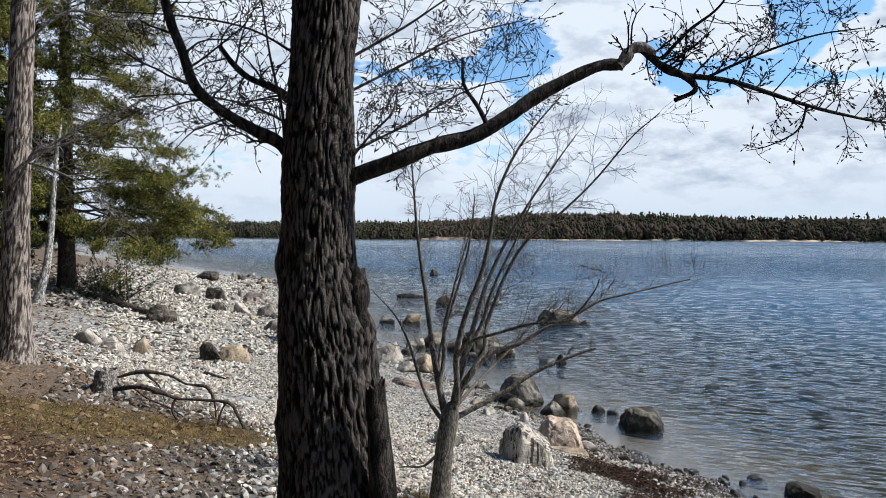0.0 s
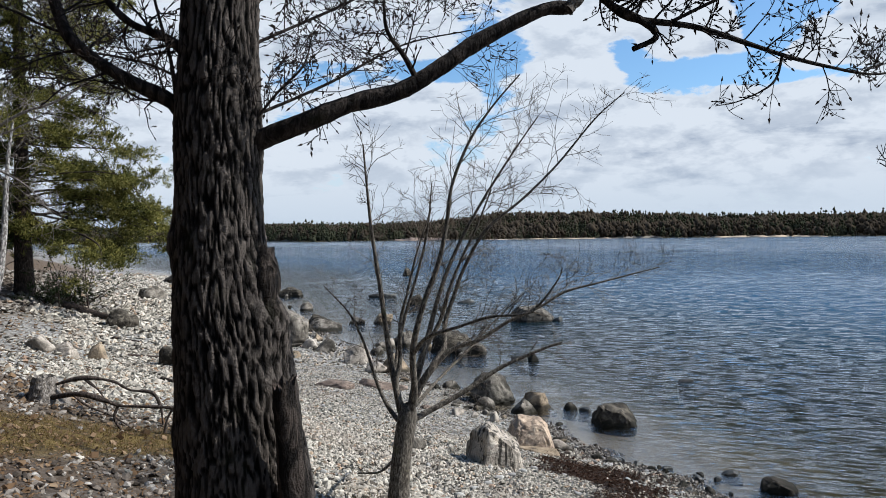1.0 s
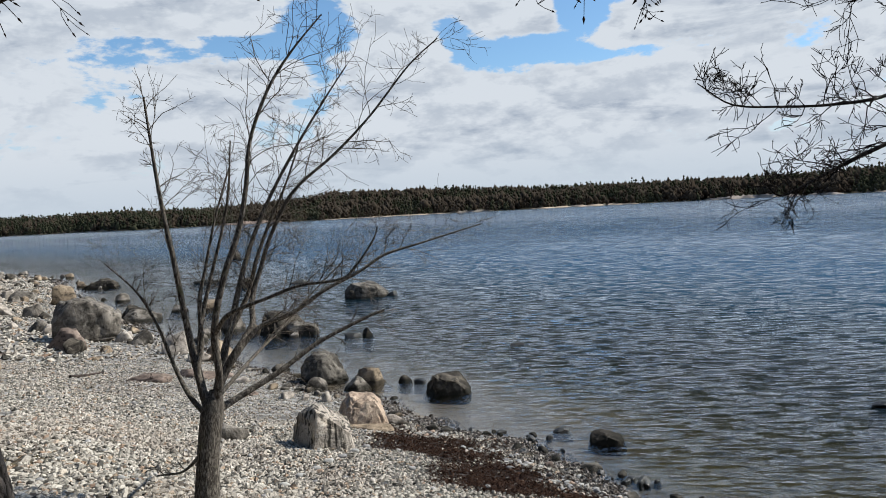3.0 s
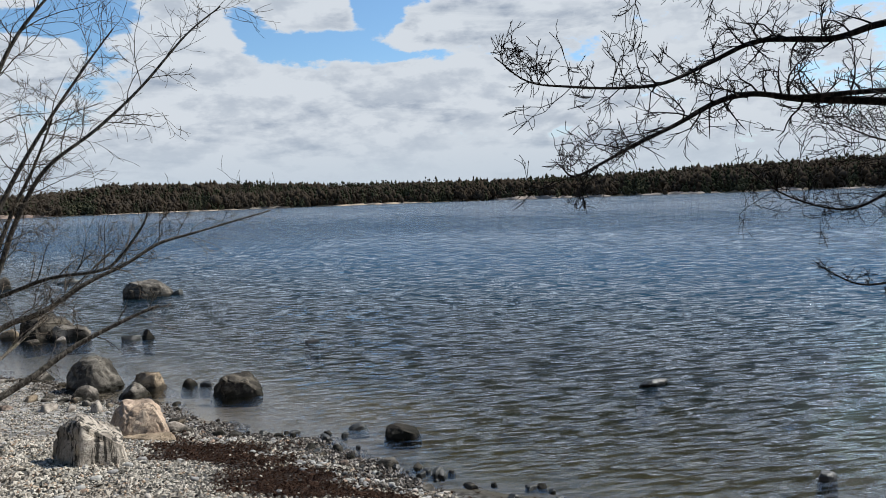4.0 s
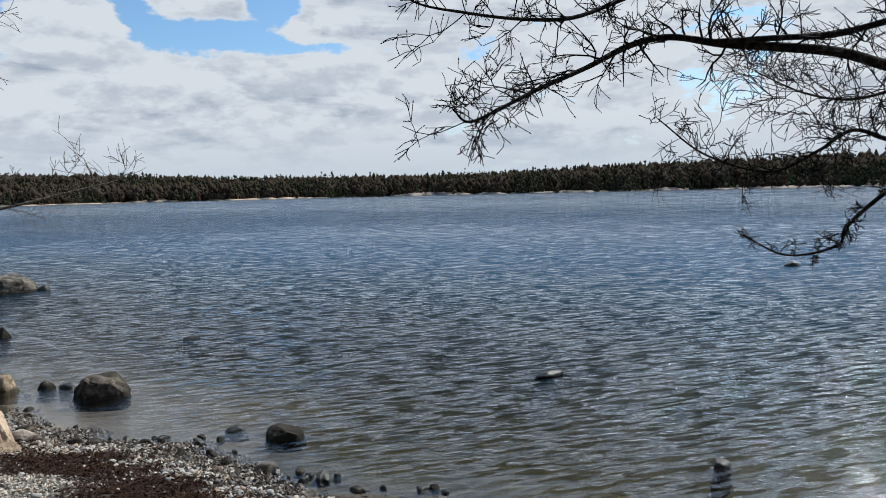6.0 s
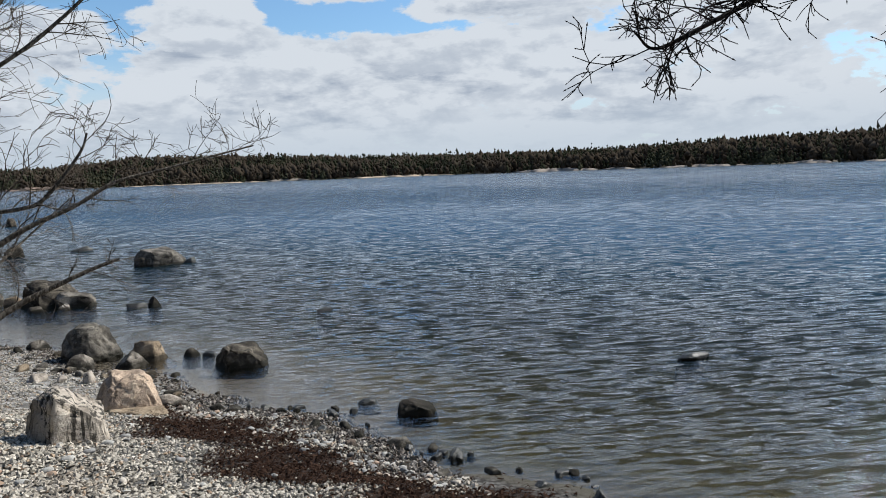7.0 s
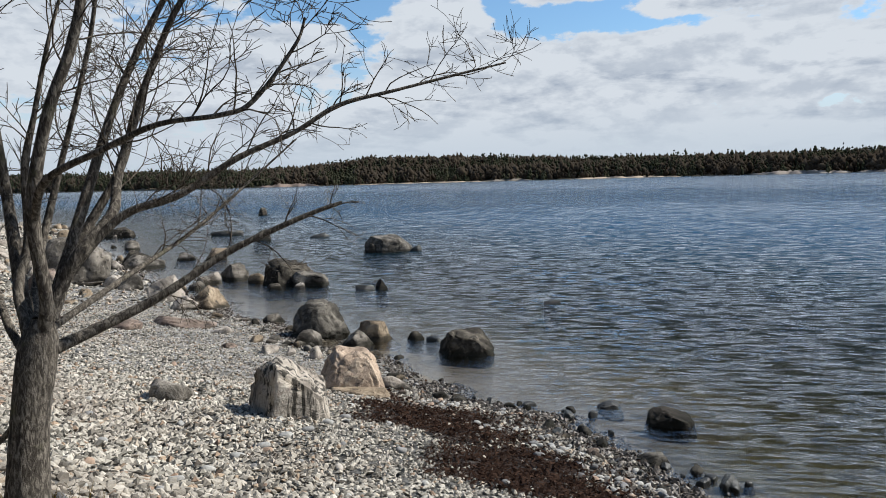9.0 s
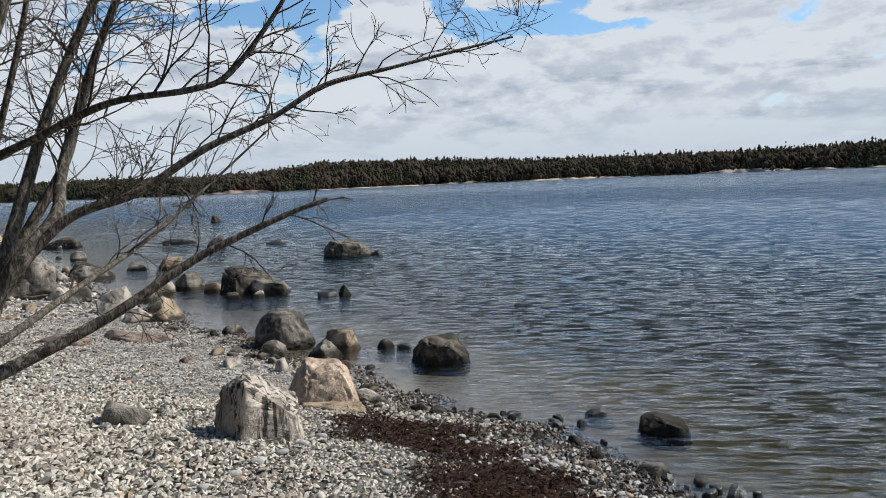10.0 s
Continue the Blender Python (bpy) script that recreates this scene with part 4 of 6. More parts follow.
def twig(rng, heap, buds, p, d, length, r, level, bend, lift, bud_size, thick_min):
    """A twig that wanders, forks and ends in buds."""
    n = max(3, int(length / 0.055)) if length < 0.7 else max(6, int(length / 0.09))
    n = min(n, 16)
    step = length / n
    d = d / np.linalg.norm(d)
    path, dirs = [p], []
    curl = rng.normal(0, 0.7 / n, 3)
    for _ in range(n):
        d = d + rng.normal(0, bend, 3) + curl + np.array([0, 0, lift])
        d = d / np.linalg.norm(d)
        path.append(path[-1] + d * step)
        dirs.append(d)
    radii = np.linspace(r, max(thick_min, r * 0.35), n + 1)
    heap.add(*tube(path, radii, 5 if r > 0.008 else 3))
    if buds is not None:
        add_bud(buds, path[-1], d, bud_size * rng.uniform(0.8, 1.5))
    if level <= 0:
        if buds is not None:
            for i in range(1, n, 2):
                if rng.random() < 0.7:
                    add_bud(buds, path[i], dirs[i - 1] + rng.normal(0, 0.8, 3), bud_size * rng.uniform(0.6, 1.1))
        return
    count = int(rng.integers(3, 6)) if level > 1 else int(rng.integers(2, 5))
    for _ in range(count):
        i = int(rng.integers(max(1, n // 5), n))
        side = rng.normal(0, 1, 3)
        side -= dirs[i] * (side @ dirs[i])
        side /= np.linalg.norm(side)
        nd = dirs[i] * rng.uniform(0.5, 1.0) + side * rng.uniform(0.5, 0.95)
        twig(rng, heap, buds, path[i], nd, length * rng.uniform(0.35, 0.62), max(thick_min, radii[i] * 0.65), level - 1, bend, lift, bud_size, thick_min)


def limb(tree, name, points, r0, r1, material, sides=10, label="", knots=0.06, seed=1, per=6):
    """A branch as its own part. Returns its middle line and radii."""
    path = smooth_path(points, per)
    t = np.linspace(0, 1, len(path))
    radii = r0 + (r1 - r0) * t ** 0.85
    rng = np.random.default_rng(seed)
    radii = radii * (1 + knots * np.convolve(rng.normal(0, 1, len(t) + 4), np.ones(5) / 2.2, "valid"))
    v, f = tube(path, np.maximum(radii, 0.002), sides)
    mesh_object(name, v, f, material, tree, True, label)
    return path, radii


SPRAYS = {}


def finish_sprays():
    """All the fine twigs of a tree become one part, which carries its buds."""
    sprays = {}
    for (owner, name), (heap, material, tree) in SPRAYS.items():
        if heap.n and name != "buds":
            sprays[owner] = tagged(heap.build(name, material, tree, True), kind="stuff")
    for (owner, name), (heap, material, tree) in SPRAYS.items():
        if heap.n and name == "buds":
            tagged(heap.build(name, material, sprays.get(owner, tree), False), kind="stuff")


def dress(tree, rng, path, radii, count, lo, hi, length, level, material, name, buds=True, bend=0.16, lift=0.03, bud_size=0.011, thin=0.0015, up=0.3, flat=None, bud_material=None, forward=1.0, thick=0.007):
    """Twigs along a branch, joined into one part."""
    heap = SPRAYS.setdefault((tree.name, name), (Heap(), material, tree))[0]
    bud_heap = SPRAYS.setdefault((tree.name, "buds"), (Heap(), bud_material or BUD, tree))[0] if buds else None
    n = len(path)
    for k in range(count):
        t = lo + (hi - lo) * (k + rng.random()) / count
        i = min(int(t * (n - 1)), n - 2)
        d = path[i + 1] - path[i]
        d = d / np.linalg.norm(d)
        side = rng.normal(0, 1, 3) + np.array([0, 0, up])
        if flat is not None:
            side[1] *= flat
        side -= d * (side @ d)
        side /= np.linalg.norm(side)
        nd = d * rng.uniform(0.3, 1.0) * forward + side
        twig(rng, heap, bud_heap, path[i], nd, length * rng.uniform(0.5, 1.2), max(thin, min(radii[i] * 0.45, thick)), level, bend, lift, bud_size, thin)


def trunk_mesh(tree, rows, sides, levels, material, furrow, name="trunk", seed=3, stretch=0.2, freq=13.0, plate=1.0, bulges=()):
    """A trunk from a few (height, x, y, radius) rows, with furrowed bark modelled in it."""
    rows = np.array(rows, float)
    z = np.linspace(rows[0, 0], rows[-1, 0], levels)
    line = smooth_path(rows, 8)
    order = np.argsort(line[:, 0])
    cx, cy, rr = (np.interp(z, line[order, 0], line[order, k]) for k in (1, 2, 3))
    a = np.linspace(0, 2 * np.pi, sides, endpoint=False)
    verts, ridge = [], []
    for i in range(levels):
        for t in a:
            ux, uy = math.cos(t), math.sin(t)
            q = Vector((ux * rr[i] * freq + seed, uy * rr[i] * freq, z[i] * freq * stretch))
            q = q + 0.4 * noise.noise_vector(q * 0.6)
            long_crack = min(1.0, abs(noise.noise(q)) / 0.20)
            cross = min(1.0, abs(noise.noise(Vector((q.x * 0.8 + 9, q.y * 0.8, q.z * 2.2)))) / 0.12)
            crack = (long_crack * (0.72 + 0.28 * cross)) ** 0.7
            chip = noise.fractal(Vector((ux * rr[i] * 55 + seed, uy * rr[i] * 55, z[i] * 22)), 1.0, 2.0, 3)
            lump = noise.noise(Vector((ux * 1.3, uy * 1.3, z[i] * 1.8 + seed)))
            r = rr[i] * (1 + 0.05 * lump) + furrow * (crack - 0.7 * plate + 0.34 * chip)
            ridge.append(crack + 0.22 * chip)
            for bz, turn, out, tall, wide in bulges:
                turned = (t - turn + math.pi) % (2 * math.pi) - math.pi
                r += out * math.exp(-(((z[i] - bz) / tall) ** 2) - (turned / wide) ** 2)
            verts.append((cx[i] + ux * r, cy[i] + uy * r, z[i]))
    i = np.arange(levels - 1)[:, None] * sides
    k = np.arange(sides)[None, :]
    f = np.stack([i + k, i + (k + 1) % sides, i + sides + (k + 1) % sides, i + sides + k], 2).reshape(-1, 4)
    ob = mesh_object(name, verts, f, material, tree, True)
    # crack value, used to paint shade into the bark colour
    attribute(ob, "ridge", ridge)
    return ob


def tree_base(name, x, y, label, category="tree", group=""):
    ob = new(name)
    ob.empty_display_size = 0.2
    return tagged(ob, label, category, group)


def big_alder():
    rng = np.random.default_rng(21)
    tree = tree_base("alder_tree", -0.5, 3.6, "thick old alder with dark furrowed bark, broken limb and budding twigs")
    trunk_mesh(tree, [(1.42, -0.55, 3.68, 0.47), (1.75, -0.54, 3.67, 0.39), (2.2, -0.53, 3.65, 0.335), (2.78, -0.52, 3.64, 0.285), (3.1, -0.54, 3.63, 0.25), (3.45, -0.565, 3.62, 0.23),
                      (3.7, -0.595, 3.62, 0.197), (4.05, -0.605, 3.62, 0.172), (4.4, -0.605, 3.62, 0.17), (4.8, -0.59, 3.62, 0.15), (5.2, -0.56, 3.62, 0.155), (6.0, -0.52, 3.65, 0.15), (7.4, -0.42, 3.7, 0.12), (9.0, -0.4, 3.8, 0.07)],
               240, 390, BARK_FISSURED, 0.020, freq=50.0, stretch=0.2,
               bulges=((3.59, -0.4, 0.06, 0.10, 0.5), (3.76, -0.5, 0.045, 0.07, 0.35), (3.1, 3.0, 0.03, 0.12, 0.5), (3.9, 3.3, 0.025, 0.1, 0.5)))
    for x, y, z, r in ((-0.42, 3.54, 3.74, 0.07), (-0.40, 3.52, 3.56, 0.06)):
        v, f = rock_shape(int(z * 100), 3, 4, 0.45)
        mesh_object("burl", v * np.array([r, r, r * 1.9]) + np.array([x, y, z]), f, BARK_ALDER, tree)
    # broken shoot at the foot
    p = smooth_path([(-0.20, 3.42, 1.6), (-0.24, 3.40, 2.4), (-0.28, 3.37, 3.0), (-0.305, 3.36, 3.34)])
    v, f = tube(p, np.linspace(0.085, 0.042, len(p)), 24)
    v = np.array([q + 0.012 * noise.noise_vector(Vector((q[0] * 14, q[1] * 14, q[2] * 4))) for q in v])
    v[-24:, 2] += np.random.default_rng(4).uniform(-0.03, 0.04, 24)
    shoot = mesh_object("broken_shoot", v, f, BARK_ALDER, tree, True, "snapped dead shoot with a splintered top")
    cap = np.vstack([v[-24:], v[-24:].mean(0) - np.array([0, 0, 0.03])])
    mesh_object("splinter", cap, [(i, (i + 1) % 24, 24) for i in range(24)], DRIFTWOOD, shoot, False)
    # long crooked limb over the water
    a, ra = limb(tree, "limb", [(-0.60, 3.66, 4.22), (-0.43, 3.60, 4.31), (-0.23, 3.56, 4.38), (-0.06, 3.57, 4.45), (0.15, 3.60, 4.51), (0.32, 3.61, 4.61), (0.48, 3.63, 4.72), (0.74, 3.65, 4.85), (0.88, 3.67, 4.87)],
                 0.046, 0.028, BARK_ALDER, 16, "long dark crooked limb", 0.06, 2, 9)
    crook, rc = limb(tree, "crook", [(0.86, 3.665, 4.86), (0.895, 3.67, 4.90), (0.93, 3.675, 4.945), (0.98, 3.68, 4.955), (1.04, 3.69, 4.92)], 0.033, 0.024, DEADWOOD, 12, "pale barkless bend where the limb broke", 0.1, 3)
    b, rb = limb(tree, "limb_end", [(0.98, 3.68, 4.95), (1.06, 3.69, 4.88), (1.16, 3.70, 4.83), (1.43, 3.72, 4.80), (1.69, 3.75, 4.73), (1.87, 3.77, 4.68), (2.06, 3.79, 4.64), (2.26, 3.81, 4.61), (2.42, 3.83, 4.63)], 0.020, 0.004, BARK_ALDER, 10, "", 0.06, 4)
    c, rcc = limb(tree, "snag", [(1.06, 3.69, 4.88), (1.21, 3.70, 4.81), (1.25, 3.70, 4.75), (1.15, 3.70, 4.70)], 0.018, 0.013, BARK_ALDER, 10, "broken hooked stub", 0.1, 5)
    s1, r1 = limb(tree, "spur", [(0.22, 3.60, 4.55), (0.17, 3.57, 4.64), (0.10, 3.53, 4.74), (0.09, 3.5, 4.86)], 0.014, 0.006, BARK_ALDER, 8)
    s2, r2 = limb(tree, "spur", [(1.08, 3.69, 4.90), (1.2, 3.66, 5.03), (1.34, 3.63, 5.14), (1.42, 3.6, 5.28)], 0.010, 0.004, BARK_ALDER, 8)
    s3, r3 = limb(tree, "spur", [(1.84, 3.77, 4.69), (1.80, 3.75, 4.58), (1.72, 3.72, 4.52), (1.60, 3.7, 4.47), (1.5, 3.68, 4.45)], 0.007, 0.002, BARK_ALDER, 6)
    s4, r4 = limb(tree, "spur", [(1.30, 3.71, 4.81), (1.55, 3.66, 4.92), (1.80, 3.62, 5.0), (2.02, 3.6, 5.03)], 0.009, 0.003, BARK_ALDER, 6)
    dress(tree, rng, crook, rc, 6, 0.1, 1.0, 0.2, 1, TWIG_ALDER, "twigs", up=0.9, flat=0.6)
    dress(tree, rng, b, rb, 30, 0.04, 1.0, 0.25, 2, TWIG_ALDER, "twigs", up=0.5, flat=0.6)
    dress(tree, rng, s1, r1, 7, 0.2, 1.0, 0.22, 1, TWIG_ALDER, "twigs", flat=0.6)
    dress(tree, rng, s2, r2, 9, 0.2, 1.0, 0.26, 1, TWIG_ALDER, "twigs", flat=0.6)
    dress(tree, rng, s3, r3, 8, 0.3, 1.0, 0.16, 1, TWIG_ALDER, "twigs", flat=0.6, up=-0.2)
    dress(tree, rng, s4, r4, 12, 0.2, 1.0, 0.26, 2, TWIG_ALDER, "twigs", flat=0.6)
    # limbs on the other side
    d, rd = limb(tree, "limb", [(-0.62, 3.60, 4.36), (-0.73, 3.60, 4.41), (-0.80, 3.60, 4.48), (-0.94, 3.60, 4.55), (-1.10, 3.60, 4.65), (-1.20, 3.60, 4.75), (-1.26, 3.60, 4.92), (-1.32, 3.60, 5.08), (-1.36, 3.60, 5.3), (-1.38, 3.6, 5.7)],
                 0.034, 0.019, BARK_ALDER, 14, "", 0.05, 6)
    e, re = limb(tree, "limb", [(-0.64, 3.62, 4.60), (-0.73, 3.62, 4.67), (-0.80, 3.62, 4.73), (-0.94, 3.62, 4.79), (-1.02, 3.62, 4.86), (-1.08, 3.62, 4.94)], 0.026, 0.013, BARK_ALDER, 12, "snapped short limb", 0.06, 7)
    g, rg = limb(tree, "limb", [(-0.76, 3.58, 4.46), (-0.76, 3.52, 4.62), (-0.80, 3.46, 4.85), (-0.83, 3.42, 5.1)], 0.009, 0.004, BARK_ALDER, 8)
    dress(tree, rng, d, rd, 16, 0.12, 0.95, 0.5, 2, TWIG_ALDER, "twigs", up=0.2, flat=0.8)
    dress(tree, rng, e, re, 8, 0.2, 1.0, 0.4, 2, TWIG_ALDER, "twigs", flat=0.8)
    dress(tree, rng, g, rg, 8, 0.1, 1.0, 0.3, 1, TWIG_ALDER, "twigs")
    # sprays behind the trunk
    for p0, p1, p2, p3 in (((-0.54, 3.70, 4.4), (-0.2, 4.0, 4.62), (0.15, 4.2, 4.85), (0.5, 4.3, 4.95)), ((-0.54, 3.70, 4.7), (-0.2, 4.0, 4.95), (0.1, 4.2, 5.15), (0.5, 4.4, 5.3)),
                           ((-0.54, 3.66, 4.85), (-0.2, 3.85, 5.1), (0.1, 3.95, 5.32), (0.4, 4.0, 5.4)), ((-0.66, 3.66, 4.52), (-1.0, 3.9, 4.7), (-1.4, 4.1, 4.8), (-1.8, 4.3, 4.82)),
                           ((-0.62, 3.66, 4.85), (-1.0, 3.9, 5.1), (-1.4, 4.0, 5.2), (-1.8, 4.1, 5.25)), ((-0.52, 3.6, 4.3), (-0.36, 3.6, 4.5), (-0.25, 3.62, 4.62), (-0.22, 3.66, 4.75))):
        q, rq = limb(tree, "branch", [p0, p1, p2, p3], 0.008, 0.003, BARK_ALDER, 8, "", 0.06, int(p3[0] * 10 + 50))
        dress(tree, rng, q, rq, 15, 0.15, 1.0, 0.34, 2, TWIG_ALDER, "twigs", up=0.1)
    return tree


def shore_willow():
    rng = np.random.default_rng(33)
    tree = tree_base("willow_tree", 0, 8.6, "small bare multi-stemmed willow growing from the pebbles")
    trunk_mesh(tree, [(0.9, -0.04, 8.06, 0.15), (1.1, -0.03, 8.06, 0.125), (1.35, -0.01, 8.07, 0.108), (1.67, 0.02, 8.08, 0.098), (1.92, 0.06, 8.09, 0.104), (2.08, 0.085, 8.1, 0.095), (2.2, 0.11, 8.1, 0.05)],
               48, 90, BARK_WILLOW, 0.004, freq=40.0)
    stems = (
        ([(0.06, 8.1, 1.90), (-0.05, 8.3, 2.4), (-0.13, 8.45, 2.85), (-0.20, 8.5, 3.4), (-0.28, 8.55, 3.95), (-0.33, 8.55, 4.5), (-0.36, 8.55, 4.9)], 0.045, 0.007, 18, 0.5, 0.35),
        ([(0.09, 8.1, 2.05), (0.16, 8.02, 2.3), (0.15, 7.95, 2.76), (0.26, 7.9, 3.22), (0.41, 7.9, 3.61), (0.50, 7.9, 4.0), (0.56, 7.9, 4.4), (0.74, 7.9, 4.84), (0.97, 7.9, 5.18), (1.25, 7.9, 5.5)], 0.042, 0.006, 24, 0.35, 0.5),
        ([(0.10, 8.1, 2.10), (0.22, 8.1, 2.38), (0.34, 8.1, 2.56), (0.47, 8.22, 2.74), (0.48, 8.32, 2.9), (0.51, 8.38, 3.05), (0.58, 8.4, 3.24), (0.70, 8.38, 3.56), (0.93, 8.3, 3.96), (1.33, 8.3, 4.29), (1.70, 8.3, 4.65), (2.10, 8.3, 5.12), (2.41, 8.3, 5.39)], 0.040, 0.005, 30, 0.3, 0.5),
        ([(0.10, 8.12, 2.10), (0.29, 8.35, 2.78), (0.46, 8.5, 3.35), (0.68, 8.6, 3.85), (0.97, 8.65, 4.35), (1.3, 8.65, 4.85), (1.55, 8.65, 5.2)], 0.036, 0.005, 22, 0.35, 0.45),
        ([(0.08, 8.08, 2.0), (0.33, 8.25, 2.09), (0.68, 8.35, 2.25), (1.04, 8.4, 2.47), (1.35, 8.4, 2.61), (1.58, 8.4, 2.70), (1.74, 8.4, 2.75)], 0.036, 0.009, 9, 0.3, 0.26),
        ([(0.10, 8.06, 2.12), (0.27, 8.1, 2.44), (0.53, 8.15, 2.72), (0.84, 8.15, 2.83), (1.15, 8.15, 3.02), (1.47, 8.15, 3.16), (1.73, 8.15, 3.31), (2.05, 8.15, 3.39), (2.46, 8.15, 3.49), (2.72, 8.15, 3.55)], 0.033, 0.004, 26, 0.2, 0.34),
        ([(0.05, 8.1, 1.94), (-0.12, 8.3, 2.12), (-0.25, 8.5, 2.35), (-0.38, 8.5, 2.77), (-0.54, 8.5, 3.1), (-0.80, 8.5, 3.39)], 0.030, 0.005, 12, 0.4, 0.3),
        ([(0.06, 8.06, 2.08), (-0.03, 8.2, 2.35), (0.01, 8.3, 2.6), (0.02, 8.3, 2.99), (0.09, 8.3, 3.29), (0.20, 8.3, 3.72), (0.36, 8.3, 4.2)], 0.034, 0.006, 14, 0.4, 0.36),
        ([(0.09, 8.14, 2.05), (0.22, 8.5, 2.56), (0.45, 8.6, 2.99), (0.55, 8.6, 3.32), (0.70, 8.6, 3.68), (0.85, 8.6, 3.98), (1.02, 8.6, 4.4)], 0.034, 0.006, 16, 0.4, 0.36),
        ([(0.04, 8.14, 2.05), (-0.05, 8.6, 2.4), (0.03, 8.8, 2.9), (0.24, 8.8, 3.61), (0.33, 8.8, 4.02), (0.38, 8.8, 4.5)], 0.030, 0.005, 14, 0.4, 0.36),
        ([(0.15, 7.96, 2.72), (0.29, 7.72, 2.92), (0.60, 7.5, 3.05), (0.87, 7.35, 3.15), (1.15, 7.25, 3.18), (1.29, 7.25, 3.24), (1.48, 7.25, 3.48), (1.53, 7.25, 3.6)], 0.022, 0.005, 18, 0.3, 0.32),
        ([(0.12, 8.12, 2.12), (0.45, 8.7, 2.35), (0.75, 9.1, 2.55), (1.1, 9.4, 2.85), (1.5, 9.5, 3.2)], 0.022, 0.005, 12, 0.3, 0.35),
    )
    for k, (pts, r0, r1, count, lo, length) in enumerate(stems):
        path, radii = limb(tree, "stem", pts, r0 * 1.0, r1 * 1.2, BARK_WILLOW, 10, "", 0.05, 40 + k)
        dress(tree, rng, path, radii, int(count * 0.95), lo, 1.0, length * 1.3, 2, TWIG_WILLOW, "twigs", False, 0.13, 0.03, thin=0.0018, up=0.3, forward=1.9, thick=0.0055)
    path, radii = limb(tree, "stem", [(-0.04, 8.06, 1.66), (-0.14, 8.08, 1.55), (-0.24, 8.1, 1.49), (-0.43, 8.1, 1.49)], 0.018, 0.008, BARK_WILLOW, 8, "dead stub low on the trunk")
    dress(tree, rng, path, radii, 3, 0.3, 1.0, 0.3, 1, TWIG_WILLOW, "twigs", False, thin=0.002)
    return tree


def leaning_alder():
    rng = np.random.default_rng(55)
    tree = tree_base("alder_tree", 5.2, 3.2, "leaning alder at the water's edge with bare drooping cone-hung branches")
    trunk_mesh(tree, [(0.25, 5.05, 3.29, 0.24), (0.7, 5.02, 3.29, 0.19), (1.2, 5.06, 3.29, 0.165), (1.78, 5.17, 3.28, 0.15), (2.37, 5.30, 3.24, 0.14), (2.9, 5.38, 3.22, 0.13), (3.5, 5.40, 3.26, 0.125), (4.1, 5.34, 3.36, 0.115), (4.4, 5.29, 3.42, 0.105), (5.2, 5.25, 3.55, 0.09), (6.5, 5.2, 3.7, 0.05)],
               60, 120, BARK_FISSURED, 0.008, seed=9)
    arms = (
        ([(5.3, 3.4, 3.9), (5.05, 3.52, 3.95), (4.77, 3.64, 4.01), (4.54, 3.86, 4.05), (4.37, 4.0, 4.07), (4.21, 4.16, 4.11), (4.03, 4.25, 4.07), (3.76, 4.29, 3.95), (3.51, 4.33, 3.85), (3.31, 4.36, 3.76), (3.13, 4.38, 3.69), (3.05, 4.39, 3.74)], 0.029, 0.004, 34, 0.25, 0.30),
        ([(5.28, 3.42, 4.4), (5.0, 3.55, 4.45), (4.72, 3.73, 4.44), (4.54, 3.89, 4.38), (4.37, 4.03, 4.39), (4.23, 4.17, 4.39), (3.99, 4.27, 4.28), (3.70, 4.31, 4.17), (3.43, 4.36, 4.14), (3.14, 4.40, 4.14), (2.89, 4.43, 4.16), (2.71, 4.45, 4.27)], 0.024, 0.003, 34, 0.2, 0.30),
        ([(5.30, 3.38, 4.2), (5.13, 3.34, 4.2), (4.93, 3.49, 4.14), (4.75, 3.64, 4.09), (4.55, 3.80, 4.08), (4.31, 3.99, 4.07)], 0.021, 0.012, 8, 0.2, 0.35),
        ([(5.40, 3.27, 3.55), (5.33, 3.31, 3.57), (5.10, 3.50, 3.59), (4.94, 3.63, 3.65), (4.80, 3.74, 3.55), (4.61, 3.88, 3.46), (4.38, 4.08, 3.55), (4.21, 4.23, 3.73)], 0.016, 0.003, 30, 0.15, 0.32),
        ([(5.40, 3.22, 3.5), (5.21, 3.27, 3.46), (4.98, 3.44, 3.38), (4.79, 3.58, 3.20), (4.74, 3.61, 3.10), (4.56, 3.76, 3.06), (4.40, 3.89, 3.16)], 0.017, 0.003, 14, 0.3, 0.12),
        ([(5.30, 3.40, 4.5), (5.0, 3.7, 4.75), (4.6, 3.95, 4.85), (4.2, 4.15, 4.8), (3.8, 4.3, 4.7), (3.4, 4.4, 4.68)], 0.022, 0.004, 30, 0.2, 0.42),
        ([(5.35, 3.35, 3.9), (5.15, 3.5, 3.85), (4.95, 3.65, 3.8), (4.78, 3.8, 3.84), (4.6, 3.95, 3.95)], 0.012, 0.003, 26, 0.1, 0.4),
        ([(5.3, 3.45, 4.7), (5.2, 3.8, 5.0), (5.0, 4.2, 5.2), (4.6, 4.6, 5.2)], 0.022, 0.005, 18, 0.2, 0.45),
    )
    for k, (pts, r0, r1, count, lo, length) in enumerate(arms):
        path, radii = limb(tree, "limb", pts, r0, r1, BARK_ALDER, 10, "", 0.06, 70 + k)
        dress(tree, rng, path, radii, int(count * 1.35), lo, 1.0, length * 0.9, 2, TWIG_ALDER, "twigs", True, 0.27, 0.03, 0.0062, 0.0018, 0.35, 0.9, forward=1.2)
    return tree


big_alder()
shore_willow()
leaning_alder()


